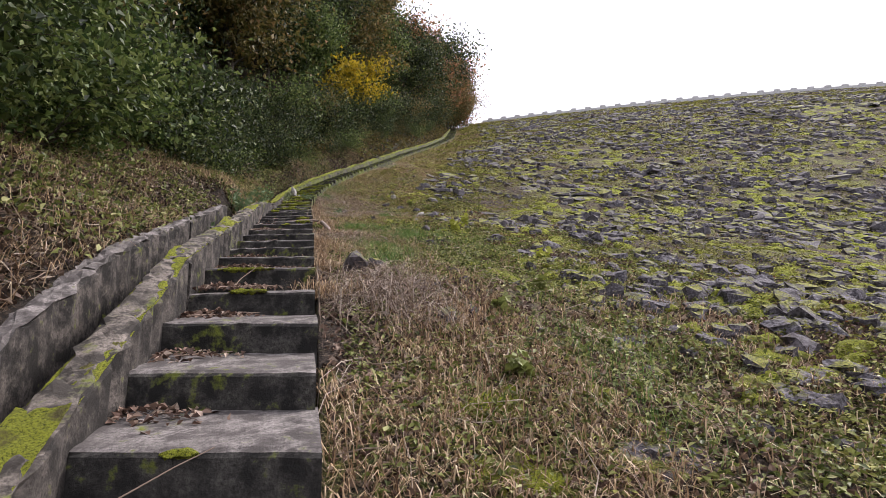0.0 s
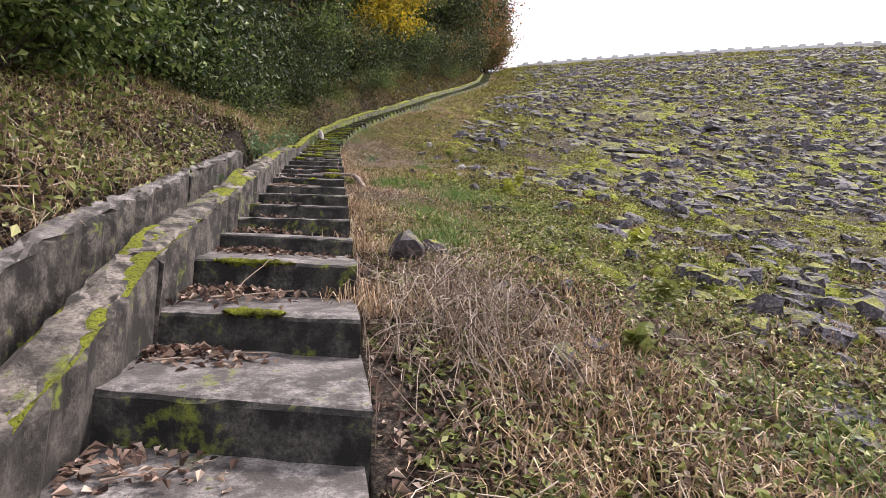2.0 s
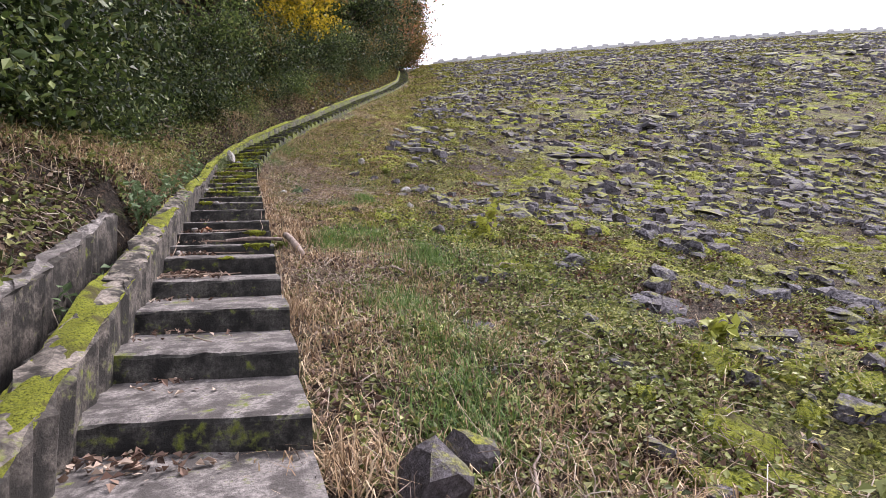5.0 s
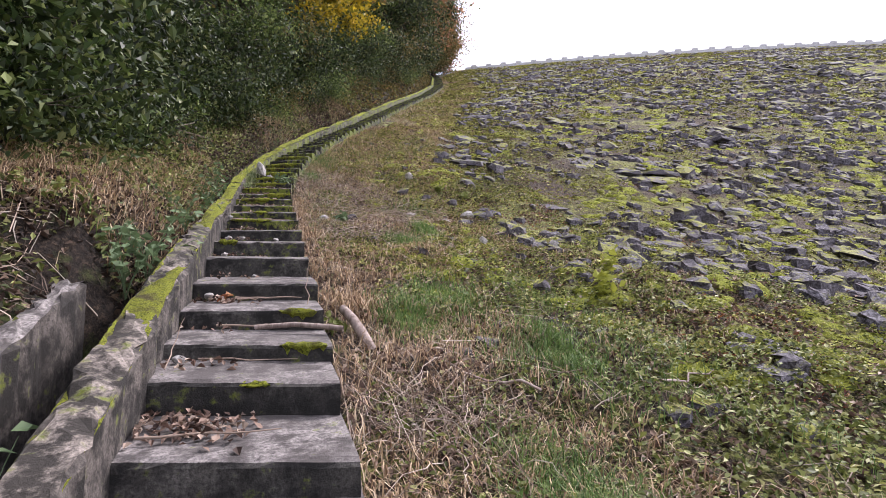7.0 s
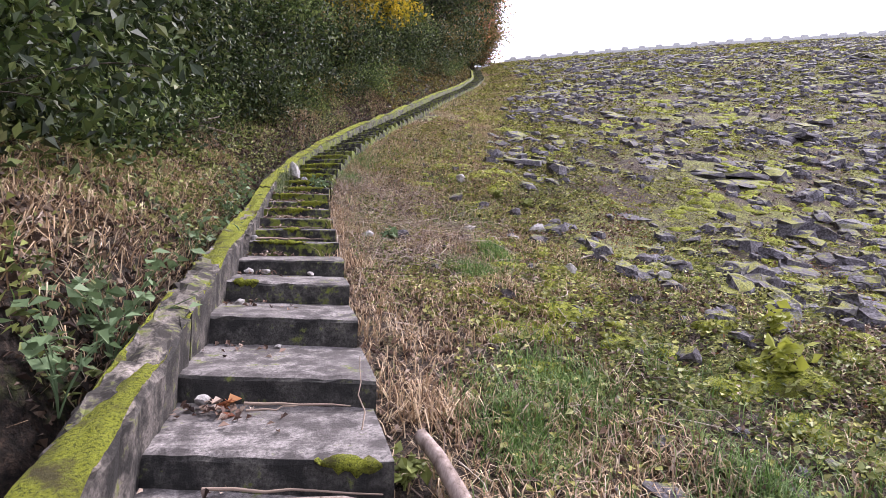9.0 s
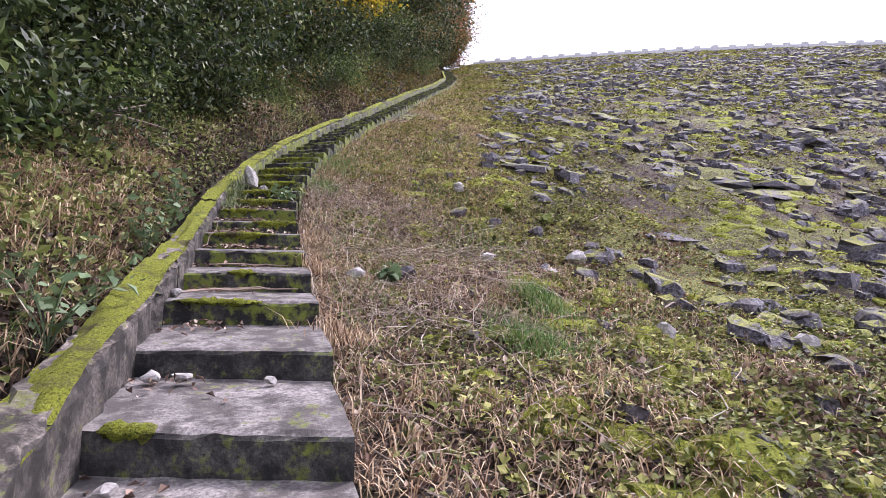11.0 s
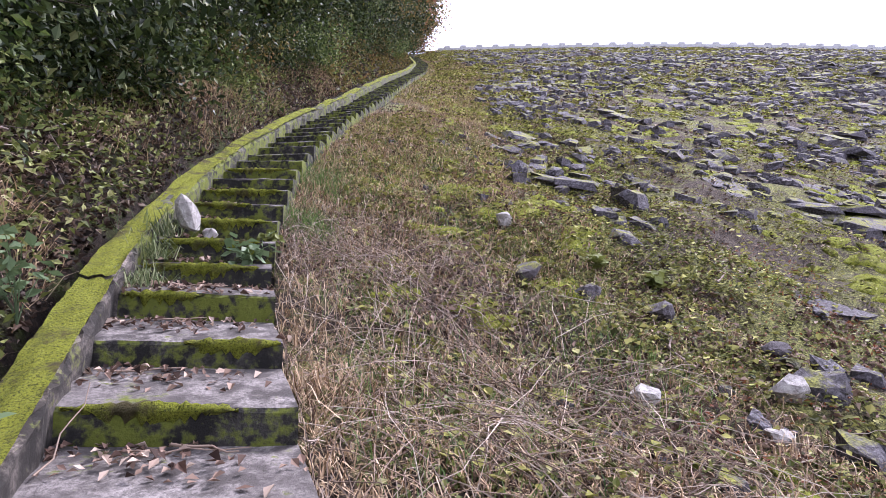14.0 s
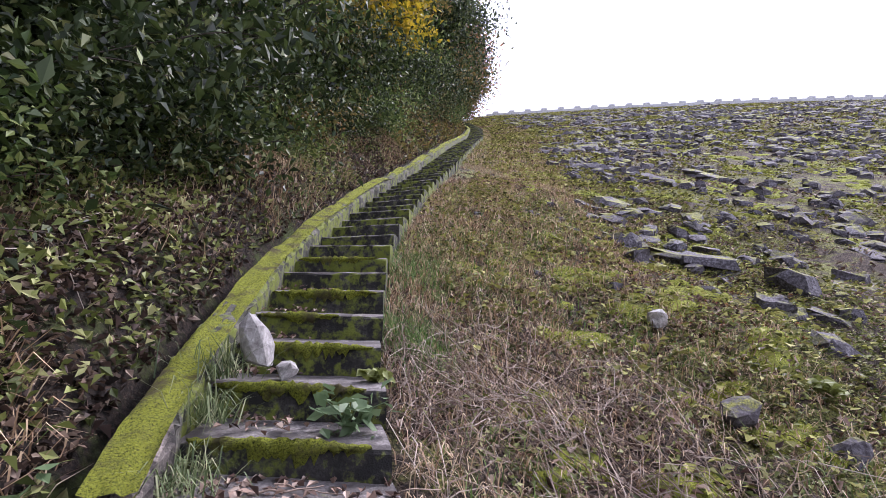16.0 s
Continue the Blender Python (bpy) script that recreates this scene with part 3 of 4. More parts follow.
# moss mats on the face
bag = Bag(3)
my_ = rng.uniform(0, 1, 6500) ** 1.3 * 60 - 1
mo_ = 0.8 + rng.uniform(0, 1, 6500) ** 1.1 * (8 + 1.2 * my_)
mx_ = mo_ + stair_x(my_)
keep = fbm(mx_ * 0.5, my_ * 0.5, 80) > 0.45 + 0.1 * (mo_ < 1.6)
for x, y in zip(mx_[keep], my_[keep]):
    n, rings = 9, 3
    size = rng.uniform(0.05, 0.2) * (1 + y / 30)
    ang = np.arange(n) * 2 * math.pi / n + rng.uniform(0, 1)
    vs = []
    for q, h in ((1.0, -0.03), (0.8, 0.02), (0.4, 0.04)):
        rr = size * q * rng.uniform(0.55, 1.35, n)
        px, py = x + np.cos(ang) * rr * 1.25, y + np.sin(ang) * rr * 0.8
        vs.append(np.stack([px, py, ground_z(px, py) + h + rng.normal(0, 0.008, n)], 1))
    vs.append(np.array([[x, y, float(ground_z(x, y)) + 0.045]]))
    f = []
    for a in range(rings - 1):
        for j in range(n):
            q = (a * n + j, a * n + (j + 1) % n, (a + 1) * n + (j + 1) % n, (a + 1) * n + j)
            f += [(q[0], q[1], q[2]), (q[0], q[2], q[3])]
    f += [(2 * n + j, 2 * n + (j + 1) % n, 3 * n) for j in range(n)]
    bag.add(np.concatenate(vs), f)
moss_mats = new("moss_mats", bag.mesh("moss_mats", [M_MOSS], True))
tagged(moss_mats, "yellow-green moss mats over stones and soil", "moss", kind="stuff")

# ---- crest: kerb with blocks ----
crest = empty("crest_parapet", (0, 0, 0), "pale concrete parapet with low blocks along the dam's crest", "parapet", kind="structure")
def crest_at(d, z):
    """A place and a turn on the crest at a distance d along it."""
    back_ = float(crest_line(d))
    bend = math.atan2(float(crest_line(d + 1) - crest_line(d - 1)), 2)
    return pose(back_ * SA + d * CA, back_ * CA - d * SA, z, 0, 0, -CREST_TURN + math.degrees(bend))


bm = bmesh.new()
bmesh.ops.create_cube(bm, size=1, matrix=Matrix.Diagonal((4.94, 0.5, 0.9, 1)))
kerb_me = bpy.data.meshes.new("kerb")
bm.to_mesh(kerb_me)
bm.free()
kerb_me.materials.append(M_CREST)
for j in range(42):
    ob = new("kerb", kerb_me)
    ob.matrix_world = crest_at(-15 + j * 4.9, CREST_Z + 0.05)
    under(ob, crest)
bm = bmesh.new()
bmesh.ops.create_cube(bm, size=1, matrix=Matrix.Diagonal((0.95, 0.45, 0.4, 1)))
bmesh.ops.bevel(bm, geom=bm.edges[:], offset=0.06, segments=1, affect="EDGES")
block_me = bpy.data.meshes.new("block")
bm.to_mesh(block_me)
bm.free()
block_me.materials.append(M_CREST)
for j in range(80):
    d = -16 + j * 2.45
    ob = new("block", block_me)
    ob.matrix_world = crest_at(d, CREST_Z + 0.66)
    under(ob, crest)

# ---- vegetation on the face beside the stairs ----
def scatter(n, u0, u1, y0, y1, patch, level, seed, power=1.0):
    """Places on the ground between two offsets from the stairs' edge, thick where a noise is high."""
    yy = y0 + rng.uniform(0, 1, n) ** power * (y1 - y0)
    uu = u0 + rng.uniform(0, 1, n) * (u1 - u0)
    xx = uu + stair_x(yy)
    keep = fbm(xx * patch, yy * patch, seed) + rng.normal(0, 0.05, n) > level
    keep &= (uu > 0) | (uu < -1.66) | ((yy > 10.3) & (uu < -1.3))
    return xx[keep], yy[keep]


def stuff(name, pieces, mat, label, category):
    bag = Bag(3)
    for v, f in pieces:
        bag.add(v, f)
    return tagged(new(name, bag.mesh(name, [mat])), label, category, kind="stuff")


x1, y1 = scatter(60000, 0.02, 1.7, -1.5, 26, 0.9, 0.4, 11, 1.4)
x2, y2 = scatter(46000, 0.6, 4.0, -1.5, 32, 0.7, 0.53, 12, 1.2)
x3, y3 = scatter(26000, 0.03, 3.2, 14, 30, 0.8, 0.42, 13)
xs_, ys_ = np.concatenate([x1, x2, x3]), np.concatenate([y1, y2, y3])
stuff("dry_grass", [blades(on_ground(xs_, ys_, -0.01), 0.17, 0.0075, rng, 0.98, 0.75)], M_STRAW, "tangled dry straw-coloured grass", "dry grass")
x1, y1 = scatter(30000, 0.2, 2.8, -1, 26, 0.55, 0.57, 31, 1.3)
tufts = [(1.0, 8.2, 0.35), (0.75, 10.4, 0.3), (1.7, 9.6, 0.3), (1.3, 11.0, 0.4), (1.1, 7.2, 0.5), (1.5, 13.6, 0.3), (2.0, 14.4, 0.25), (0.5, 19.0, 0.3), (0.9, 20.5, 0.5), (0.7, 22.0, 0.5), (0.8, 6.3, 0.4)]
tx = np.concatenate([rng.normal(a, s * 0.45, 1300) for a, b, s in tufts])
ty = np.concatenate([rng.normal(b, s * 0.8, 1300) for a, b, s in tufts])
ok = tx > 0.04
x1, y1 = np.concatenate([x1, tx[ok]]), np.concatenate([y1, ty[ok]])
stuff("green_grass", [blades(on_ground(x1, y1, -0.01), 0.17, 0.0065, rng, 0.75, 0.45)], M_GRASS, "patches of fresh green grass", "grass")
x1, y1 = scatter(125000, 0.2, 6.0, -1.5, 26, 0.7, 0.42, 33, 1.4)
stuff("ground_herbs", [leaves(on_ground(x1, y1, 0.03) + rng.normal(0, 0.02, (len(x1), 3)), 0.05, rng, 0.6)], M_HERB, "low green herbs creeping over the slope", "herbs")
x1, y1 = scatter(24000, 0.7, 4.2, 0.5, 11, 1.1, 0.53, 34)
stuff("creeping_herbs", [leaves(on_ground(x1, y1, 0.06) + rng.normal(0, 0.025, (len(x1), 3)), 0.045, rng, 0.55, 0.7)], M_HERB, "broad green herb leaves among moss and dry grass", "herbs")
x1, y1 = scatter(85000, 0.05, 6.0, -1.5, 28, 0.8, 0.45, 35, 1.2)
stuff("fallen_leaves", [leaves(on_ground(x1, y1, 0.015), 0.055, rng, 0.7, 0.6, 0.5)], M_LITTER, "brown fallen leaves among stones and grass", "leaves")
x1, y1 = scatter(60000, 2.5, 9.0, -1, 24, 0.9, 0.5, 39, 1.2)
stuff("margin_moss", [leaves(on_ground(x1, y1, 0.05) + rng.normal(0, 0.02, (len(x1), 3)), 0.045, rng, 0.7, 0.7)], M_MOSSLEAF, "yellow-green moss and herbs among the stones", "moss")
x1, y1 = scatter(22000, 2.2, 7, -1, 22, 0.6, 0.6, 37)
stuff("red_herbs", [leaves(on_ground(x1, y1, 0.03), 0.035, rng, 0.6)], M_RED, "small reddish creeping herbs", "herbs")
# moss tufts and low growth over the face, larger towards the crest
n_ = 230000
yy = rng.uniform(0, 1, n_) ** 1.7 * 98 - 1
xx = 0.6 + rng.uniform(0, 1, n_) ** 1.15 * (9 + yy * 1.6) + stair_x(yy)
keep = (fbm(xx * 0.35, yy * 0.55, 80) + rng.normal(0, 0.05, n_) > 0.5) & (up_slope(xx, yy) < CREST_S - 1)
xx, yy = xx[keep], yy[keep]
stuff("moss_tufts", [leaves(on_ground(xx, yy, 0.03 + yy * 0.002), 0.034 + 0.0036 * np.maximum(yy - 6, 0), rng, 0.75, 0.8)], M_MOSSLEAF, "yellow-green mossy growth over the dam's stones", "moss")
keep = rng.random(n_) > 0.45
yy = rng.uniform(0, 1, n_) ** 1.5 * 98 - 1
xx = 0.6 + rng.uniform(0, 1, n_) ** 1.15 * (9 + yy * 1.6) + stair_x(yy)
keep &= (fbm(xx * 0.3, yy * 0.5, 90) + rng.normal(0, 0.06, n_) > 0.52) & (up_slope(xx, yy) < CREST_S - 1)
xx, yy = xx[keep], yy[keep]
stuff("face_litter", [leaves(on_ground(xx, yy, 0.02 + yy * 0.0015), 0.042 + 0.0034 * np.maximum(yy - 6, 0), rng, 0.6, 0.5)], M_LITTER, "brown withered growth between the dam's stones", "leaves")


def twigs(n, u0, u1, y0, y1, length, rad, seed, level):
    xx, yy = scatter(n, u0, u1, y0, y1, 0.8, level, seed)
    bag = Bag(4)
    for x, y in zip(xx, yy):
        a, ln = rng.uniform(0, 6.28), length * rng.uniform(0.4, 1.4)
        t = np.linspace(-0.5, 0.5, 4)
        px = x + np.cos(a) * ln * t + rng.normal(0, ln * 0.06, 4)
        py = y + np.sin(a) * ln * t + rng.normal(0, ln * 0.06, 4)
        pz = ground_z(px, py) + rad * 2 + 0.05 * rng.random() + rng.normal(0, 0.02, 4)
        v, f = tube(np.stack([px, py, pz], 1), rad * np.array([1, 0.9, 0.7, 0.3]), 3)
        bag.add(v, f)
    return bag


tagged(new("brush_twigs", twigs(3000, 0.05, 2.6, -1, 24, 0.4, 0.0035, 51, 0.45).mesh("brush_twigs", [M_TWIG])), "thin dead twigs and stalks on the slope", "twigs", kind="stuff")

# ---- the bank beside the channel ----
def bank_scatter(n, d0, d1, y0, y1, patch, level, seed, power=1.0):
    return scatter(n, -1.66 - d1, -1.66 - d0, y0, y1, patch, level, seed, power)


x1, y1 = bank_scatter(95000, -0.3, 3.8, -1, 36, 0.6, 0.34, 61, 1.4)
stuff("bank_litter", [leaves(on_ground(x1, y1, 0.03) + rng.normal(0, 0.02, (len(x1), 3)), 0.062, rng, 0.6, 0.6, 0.4)], M_LITTER_SHADED, "brown leaf litter on the steep bank", "leaves")
x1, y1 = bank_scatter(50000, -0.25, 3.2, -1, 30, 0.7, 0.46, 63, 1.3)
stuff("bank_straw", [blades(on_ground(x1, y1, 0.0), 0.26, 0.006, rng, 0.98, 0.8)], M_STRAW, "dry hanging stalks and grass on the bank", "dry grass")
x1, y1 = bank_scatter(60000, -0.3, 3.6, -1, 42, 0.45, 0.52, 65, 1.3)
stuff("bank_herbs", [leaves(on_ground(x1, y1, 0.07) + rng.normal(0, 0.05, (len(x1), 3)), 0.07, rng, 0.4)], M_HERB, "green herbs growing on the bank", "herbs")
x1, y1 = bank_scatter(14000, -0.25, 1.4, 6, 30, 0.4, 0.55, 67)
stuff("bank_grass", [blades(on_ground(x1, y1, 0.0), 0.22, 0.007, rng, 0.8, 0.6)], M_GRASS, "green grass tufts on the bank", "grass")
tagged(new("bank_twigs", twigs(3200, -4.5, -1.66, -1, 26, 0.6, 0.0045, 69, 0.38).mesh("bank_twigs", [M_TWIG])), "dead twigs and bramble stalks on the bank", "twigs", kind="stuff")
# thicker growth where the bank closes in on the stairs
x1, y1 = bank_scatter(42000, -0.3, 1.9, 10.4, 30, 0.6, 0.34, 62)
stuff("upper_bank_litter", [leaves(on_ground(x1, y1, 0.03) + rng.normal(0, 0.02, (len(x1), 3)), 0.066, rng, 0.6, 0.6, 0.4)], M_LITTER_SHADED, "brown leaf litter on the upper bank", "leaves")
x1, y1 = bank_scatter(42000, -0.3, 2.0, 10.4, 30, 0.8, 0.44, 64)
stuff("upper_bank_straw", [blades(on_ground(x1, y1, 0.0), 0.3, 0.008, rng, 0.98, 0.8)], M_STRAW, "dry stalks hanging down the upper bank", "dry grass")
x1, y1 = bank_scatter(30000, -0.3, 2.2, 10.4, 34, 0.5, 0.47, 66)
stuff("upper_bank_herbs", [leaves(on_ground(x1, y1, 0.1) + rng.normal(0, 0.05, (len(x1), 3)), 0.075, rng, 0.4)], M_HERB, "green herbs growing on the upper bank", "herbs")
# far verge
x1, y1 = bank_scatter(26000, -0.3, 4.5, 24, 86, 0.3, 0.35, 73)
stuff("verge_litter", [leaves(on_ground(x1, y1, 0.06), 0.17, rng, 0.5, 0.5)], M_LITTER_SHADED, "brown litter and stalks on the far verge", "leaves")
x1, y1 = scatter(20000, 0.03, 3.4, 22, 86, 0.5, 0.48, 75)
stuff("far_dry_grass", [blades(on_ground(x1, y1, 0.0), 0.22, 0.018, rng, 0.95, 0.7)], M_STRAW, "dry grass along the upper stairs", "dry grass")
x1, y1 = scatter(26000, 0.03, 5.0, 21, 86, 0.4, 0.42, 77)
stuff("far_moss", [leaves(on_ground(x1, y1, 0.05), 0.1, rng, 0.6, 0.7)], M_MOSSLEAF, "yellow-green growth along the upper stairs", "moss")
x1, y1 = bank_scatter(22000, -0.3, 4.0, 28, 86, 0.3, 0.3, 71)
stuff("verge_herbs", [leaves(on_ground(x1, y1, 0.1), 0.22, rng, 0.4)], M_LEAF_OLIVE, "olive herbs on the far verge", "herbs")

# ---- trees and bushes ----
def woody(r, height, spread, stems, leaf_n, leaf_size, trunk=True, low=0.25):
    """Branch tubes and leaf places of a tree (one trunk with limbs) or a bush (many arching stems)."""
    wood, tips = Bag(4), []
    if trunk:
        t = np.linspace(0, 1, 7)
        bend = r.normal(0, 0.25, 2)
        axis = np.stack([bend[0] * t**2 * height * 0.3, bend[1] * t**2 * height * 0.3, t * height * 0.85 - 0.4], 1) + r.normal(0, height * 0.008, (7, 3))
        wood.add(*tube(axis, 0.022 * height * (1.05 - 0.9 * t), 7))
        starts = [axis[min(6, int(q * 6))] * 1.0 for q in r.uniform(low, 1, stems)]
    else:
        starts = [np.array([r.normal(0, 0.18), r.normal(0, 0.18), -0.2]) for _ in range(stems)]
    for p in starts:
        a = r.uniform(0, 6.28)
        reach = spread * r.uniform(0.5, 1.0)
        t = np.linspace(0, 1, 6)
        rise_ = height * (0.22 if trunk else r.uniform(0.5, 1.0))
        pts = np.stack([p[0] + np.cos(a) * reach * t, p[1] + np.sin(a) * reach * t, p[2] + rise_ * (t - 0.35 * t**2.5 * (1 if not trunk else 0.6))], 1) + r.normal(0, 0.03 * spread, (6, 3)) * t[:, None]
        wood.add(*tube(pts, (0.008 * height if trunk else 0.013) * (1.05 - 0.85 * t), 5))
        for q in (0.45, 0.7, 1.0):
            tips.append(pts[min(5, int(q * 5))])
            b = a + r.normal(0, 0.9)
            ln = spread * r.uniform(0.15, 0.4)
            s0 = tips[-1]
            sp = np.stack([s0[0] + np.cos(b) * ln * t, s0[1] + np.sin(b) * ln * t, s0[2] + ln * 0.5 * (t - 0.6 * t**2)], 1)
            wood.add(*tube(sp, 0.005 * height * 0.6 * (1.05 - 0.9 * t) + 0.002, 4))
            tips += [sp[-1], sp[3]]
    tips = np.array(tips)
    pick = r.integers(0, len(tips), leaf_n)
    puff = r.uniform(0.55, 1.35, len(tips))[pick, None] * spread * 0.2
    spots = tips[pick] + r.normal(0, 1, (leaf_n, 3)) * puff * (1, 1, 0.75)
    return wood, leaves(spots, leaf_size, r, 0.15)


def plant(kind, label, category, at, wood, leaf, mat, turn, size, group):
    ob = empty(kind, at, label, category, group)
    ob.rotation_euler = (0, 0, turn)
    ob.scale = (size, size, size)
    under(new("trunk" if kind == "tree" else "stem", wood.mesh("wood", [M_BARK], True)), ob)
    bag = Bag(3)
    bag.add(*leaf)
    under(new("crown", bag.mesh("crown", [mat])), ob)
    return ob


def bank_at(d, y):
    x = float(stair_x(y)) - 1.66 - d
    return (x, y, float(ground_z(x, y)) - 0.1)


KINDS = {}
for key, kind, mat, hgt, spread, stems, n, size, trunk in (
    ("dark_bush", "bush", M_LEAF_DARK, 2.6, 1.7, 16, 5200, 0.13, False),
    ("green_bush", "bush", M_LEAF_GREEN, 2.4, 1.6, 14, 4600, 0.12, False),
    ("olive_bush", "bush", M_LEAF_OLIVE, 2.8, 1.8, 14, 4800, 0.12, False),
    ("bare_bush", "bush", M_LEAF_DARK, 2.6, 1.6, 26, 900, 0.11, False),
    ("dark_tree", "tree", M_LEAF_DARK, 9.0, 3.2, 18, 9000, 0.26, True),
    ("green_tree", "tree", M_LEAF_GREEN, 8.0, 3.0, 18, 8000, 0.25, True),
    ("olive_tree", "tree", M_LEAF_OLIVE, 8.5, 3.2, 18, 8000, 0.26, True),
    ("orange_tree", "tree", M_LEAF_ORANGE, 9.0, 3.0, 18, 6500, 0.27, True),
    ("yellow_tree", "tree", M_LEAF_YELLOW, 4.5, 1.5, 10, 2200, 0.2, True),
):
    for variant in range(2 if key != "yellow_tree" else 1):
        KINDS.setdefault(key, []).append((kind, mat, woody(np.random.default_rng(hash_seed := 100 + 7 * len(KINDS) + variant), hgt, spread, stems, n, size, trunk)))

LABELS = {
    "dark_bush": "dense dark green broadleaf bush overhanging the bank", "green_bush": "fresh green leafy bush on the bank",
    "olive_bush": "olive-brown autumn bush on the bank", "bare_bush": "many-stemmed bush with sparse dark leaves",
    "dark_tree": "dark green broadleaf tree on the hillside", "green_tree": "green broadleaf tree on the hillside",
    "olive_tree": "olive and brown autumn tree on the hillside", "orange_tree": "orange-red autumn tree near the crest",
    "yellow_tree": "small bright yellow autumn tree by the stairs",
}
first = {}


def grow(key, d, y, size=1.0, lift=0.0):
    v = int(rng.integers(len(KINDS[key])))
    kind, mat, (wood, leaf) = KINDS[key][v]
    x, yy, z = bank_at(d, y)
    turn = rng.uniform(0, 6.28)
    if (key, v) not in first:
        first[key, v] = plant(kind, LABELS[key], kind, (x, yy, z + lift), wood, leaf, mat, turn, size, key.replace("_", " ") + "s on the bank")
        return
    q = size / first[key, v].scale[0]
    m = Matrix.Translation((x, yy, z + lift)) @ Matrix.Rotation(turn, 4, "Z")
    ob = copy_thing(first[key, v], m)
    ob.scale = (size, size, size)


# understorey along the bank
for y, d, key, size in ((-0.5, 1.9, "olive_bush", 1.0), (1.0, 2.3, "dark_bush", 1.0), (2.2, 3.2, "dark_bush", 1.2), (3.4, 2.6, "olive_bush", 0.9), (4.6, 2.6, "dark_bush", 1.0),
                        (5.6, 2.4, "green_bush", 0.8), (6.6, 2.8, "green_bush", 1.0), (7.6, 2.1, "green_bush", 0.9), (8.6, 2.8, "green_bush", 1.1), (9.6, 3.0, "dark_bush", 1.1), (10.6, 1.9, "green_bush", 0.9),
                        (11.6, 2.6, "green_bush", 1.0), (12.3, 3.4, "dark_bush", 1.0), (14.0, 2.4, "bare_bush", 1.1), (15.6, 3.2, "dark_bush", 1.1), (17.2, 2.6, "bare_bush", 1.0), (18.8, 2.2, "dark_bush", 1.0),
                        (20.8, 2.8, "dark_bush", 1.1), (22.6, 2.2, "bare_bush", 1.0), (24.5, 2.6, "green_bush", 1.1), (26.5, 2.2, "olive_bush", 1.0), (29, 2.6, "green_bush", 1.2),
                        (32, 2.4, "dark_bush", 1.2), (35, 2.2, "green_bush", 1.3), (38, 2.2, "dark_bush", 1.3), (42, 2.2, "olive_bush", 1.4), (46, 2.2, "dark_bush", 1.5),
                        (50, 1.8, "dark_bush", 1.5), (55, 1.8, "olive_bush", 1.6), (60, 1.8, "dark_bush", 1.6), (66, 1.6, "dark_bush", 1.7), (72, 1.4, "green_bush", 1.7), (78, 1.2, "olive_bush", 1.8), (84, 1.0, "dark_bush", 1.8)):
    grow(key, d, y, size)
near_keys = ["dark_bush", "bare_bush", "green_bush", "dark_bush", "bare_bush", "olive_bush"]
for j in range(34):
    y = 11.5 + 1.15 * j
    grow(near_keys[j % 6] if y > 24 else near_keys[j % 4], (1.75 if y < 16.5 else 1.15) + rng.uniform(-0.2, 0.4), y, rng.uniform(0.6, 0.85), -0.35)
for j in range(24):
    grow("dark_bush", 2.3 + rng.uniform(-0.3, 0.5), 12 + 1.5 * j, rng.uniform(0.9, 1.2), -0.3)
order = ["dark_tree", "olive_tree", "dark_tree", "green_tree"]
for j in range(17):
    grow(order[j % 4], 4.6 + rng.uniform(-0.6, 0.8), -3 + 3.1 * j, rng.uniform(0.75, 1.0))
for j in range(14):
    grow(order[(j + 1) % 4], 9.0 + rng.uniform(-1, 1), -4 + 5.5 * j, rng.uniform(0.9, 1.2))
for j in range(5):
    grow(order[(j + 2) % 4], 14.0 + rng.uniform(-1, 1), -2 + 9 * j, rng.uniform(1.0, 1.3))
for y, d, key, size in ((31, 1.6, "yellow_tree", 1.1), (34, 2.2, "yellow_tree", 1.1), (48, 2.6, "dark_tree", 1.0), (53, 2.2, "dark_tree", 1.0), (57, 2.0, "olive_tree", 1.0), (61, 1.6, "orange_tree", 1.15), (65, 1.2, "olive_tree", 1.1),
                        (69, 0.6, "dark_tree", 1.1), (73, 0.2, "orange_tree", 1.3), (77, -0.4, "olive_tree", 1.2), (81, -0.8, "orange_tree", 1.2), (85, -1.0, "olive_tree", 1.1), (89, 1.0, "olive_tree", 0.9), (67, 1.5, "dark_tree", 1.55), (74, 1.2, "orange_tree", 1.5), (90, 2.5, "orange_tree", 1.2), (95, 3.0, "olive_tree", 1.2), (64, 6, "orange_tree", 1.3), (75, 5, "orange_tree", 1.35), (83, 5, "olive_tree", 1.3)):
    grow(key, d, y, size)

# ---- loose things on the stairs ----
STEP = {row[0]: row[1:] for row in STEPS}


def on_step(k, u, v, lift=0.0):
    """A place on the tread of step k: u metres from its open side, v metres behind its nosing."""
    x, y, z, run, up, turn = STEP[k]
    v = v * run / RUN if v > 0 else v
    ahead = v + u / WIDE * SKEW
    return np.array([x - u * math.cos(turn) + ahead * math.sin(turn), y + ahead * math.cos(turn) + u * math.sin(turn), z + lift - 0.003 + up * max(v, 0) / run])


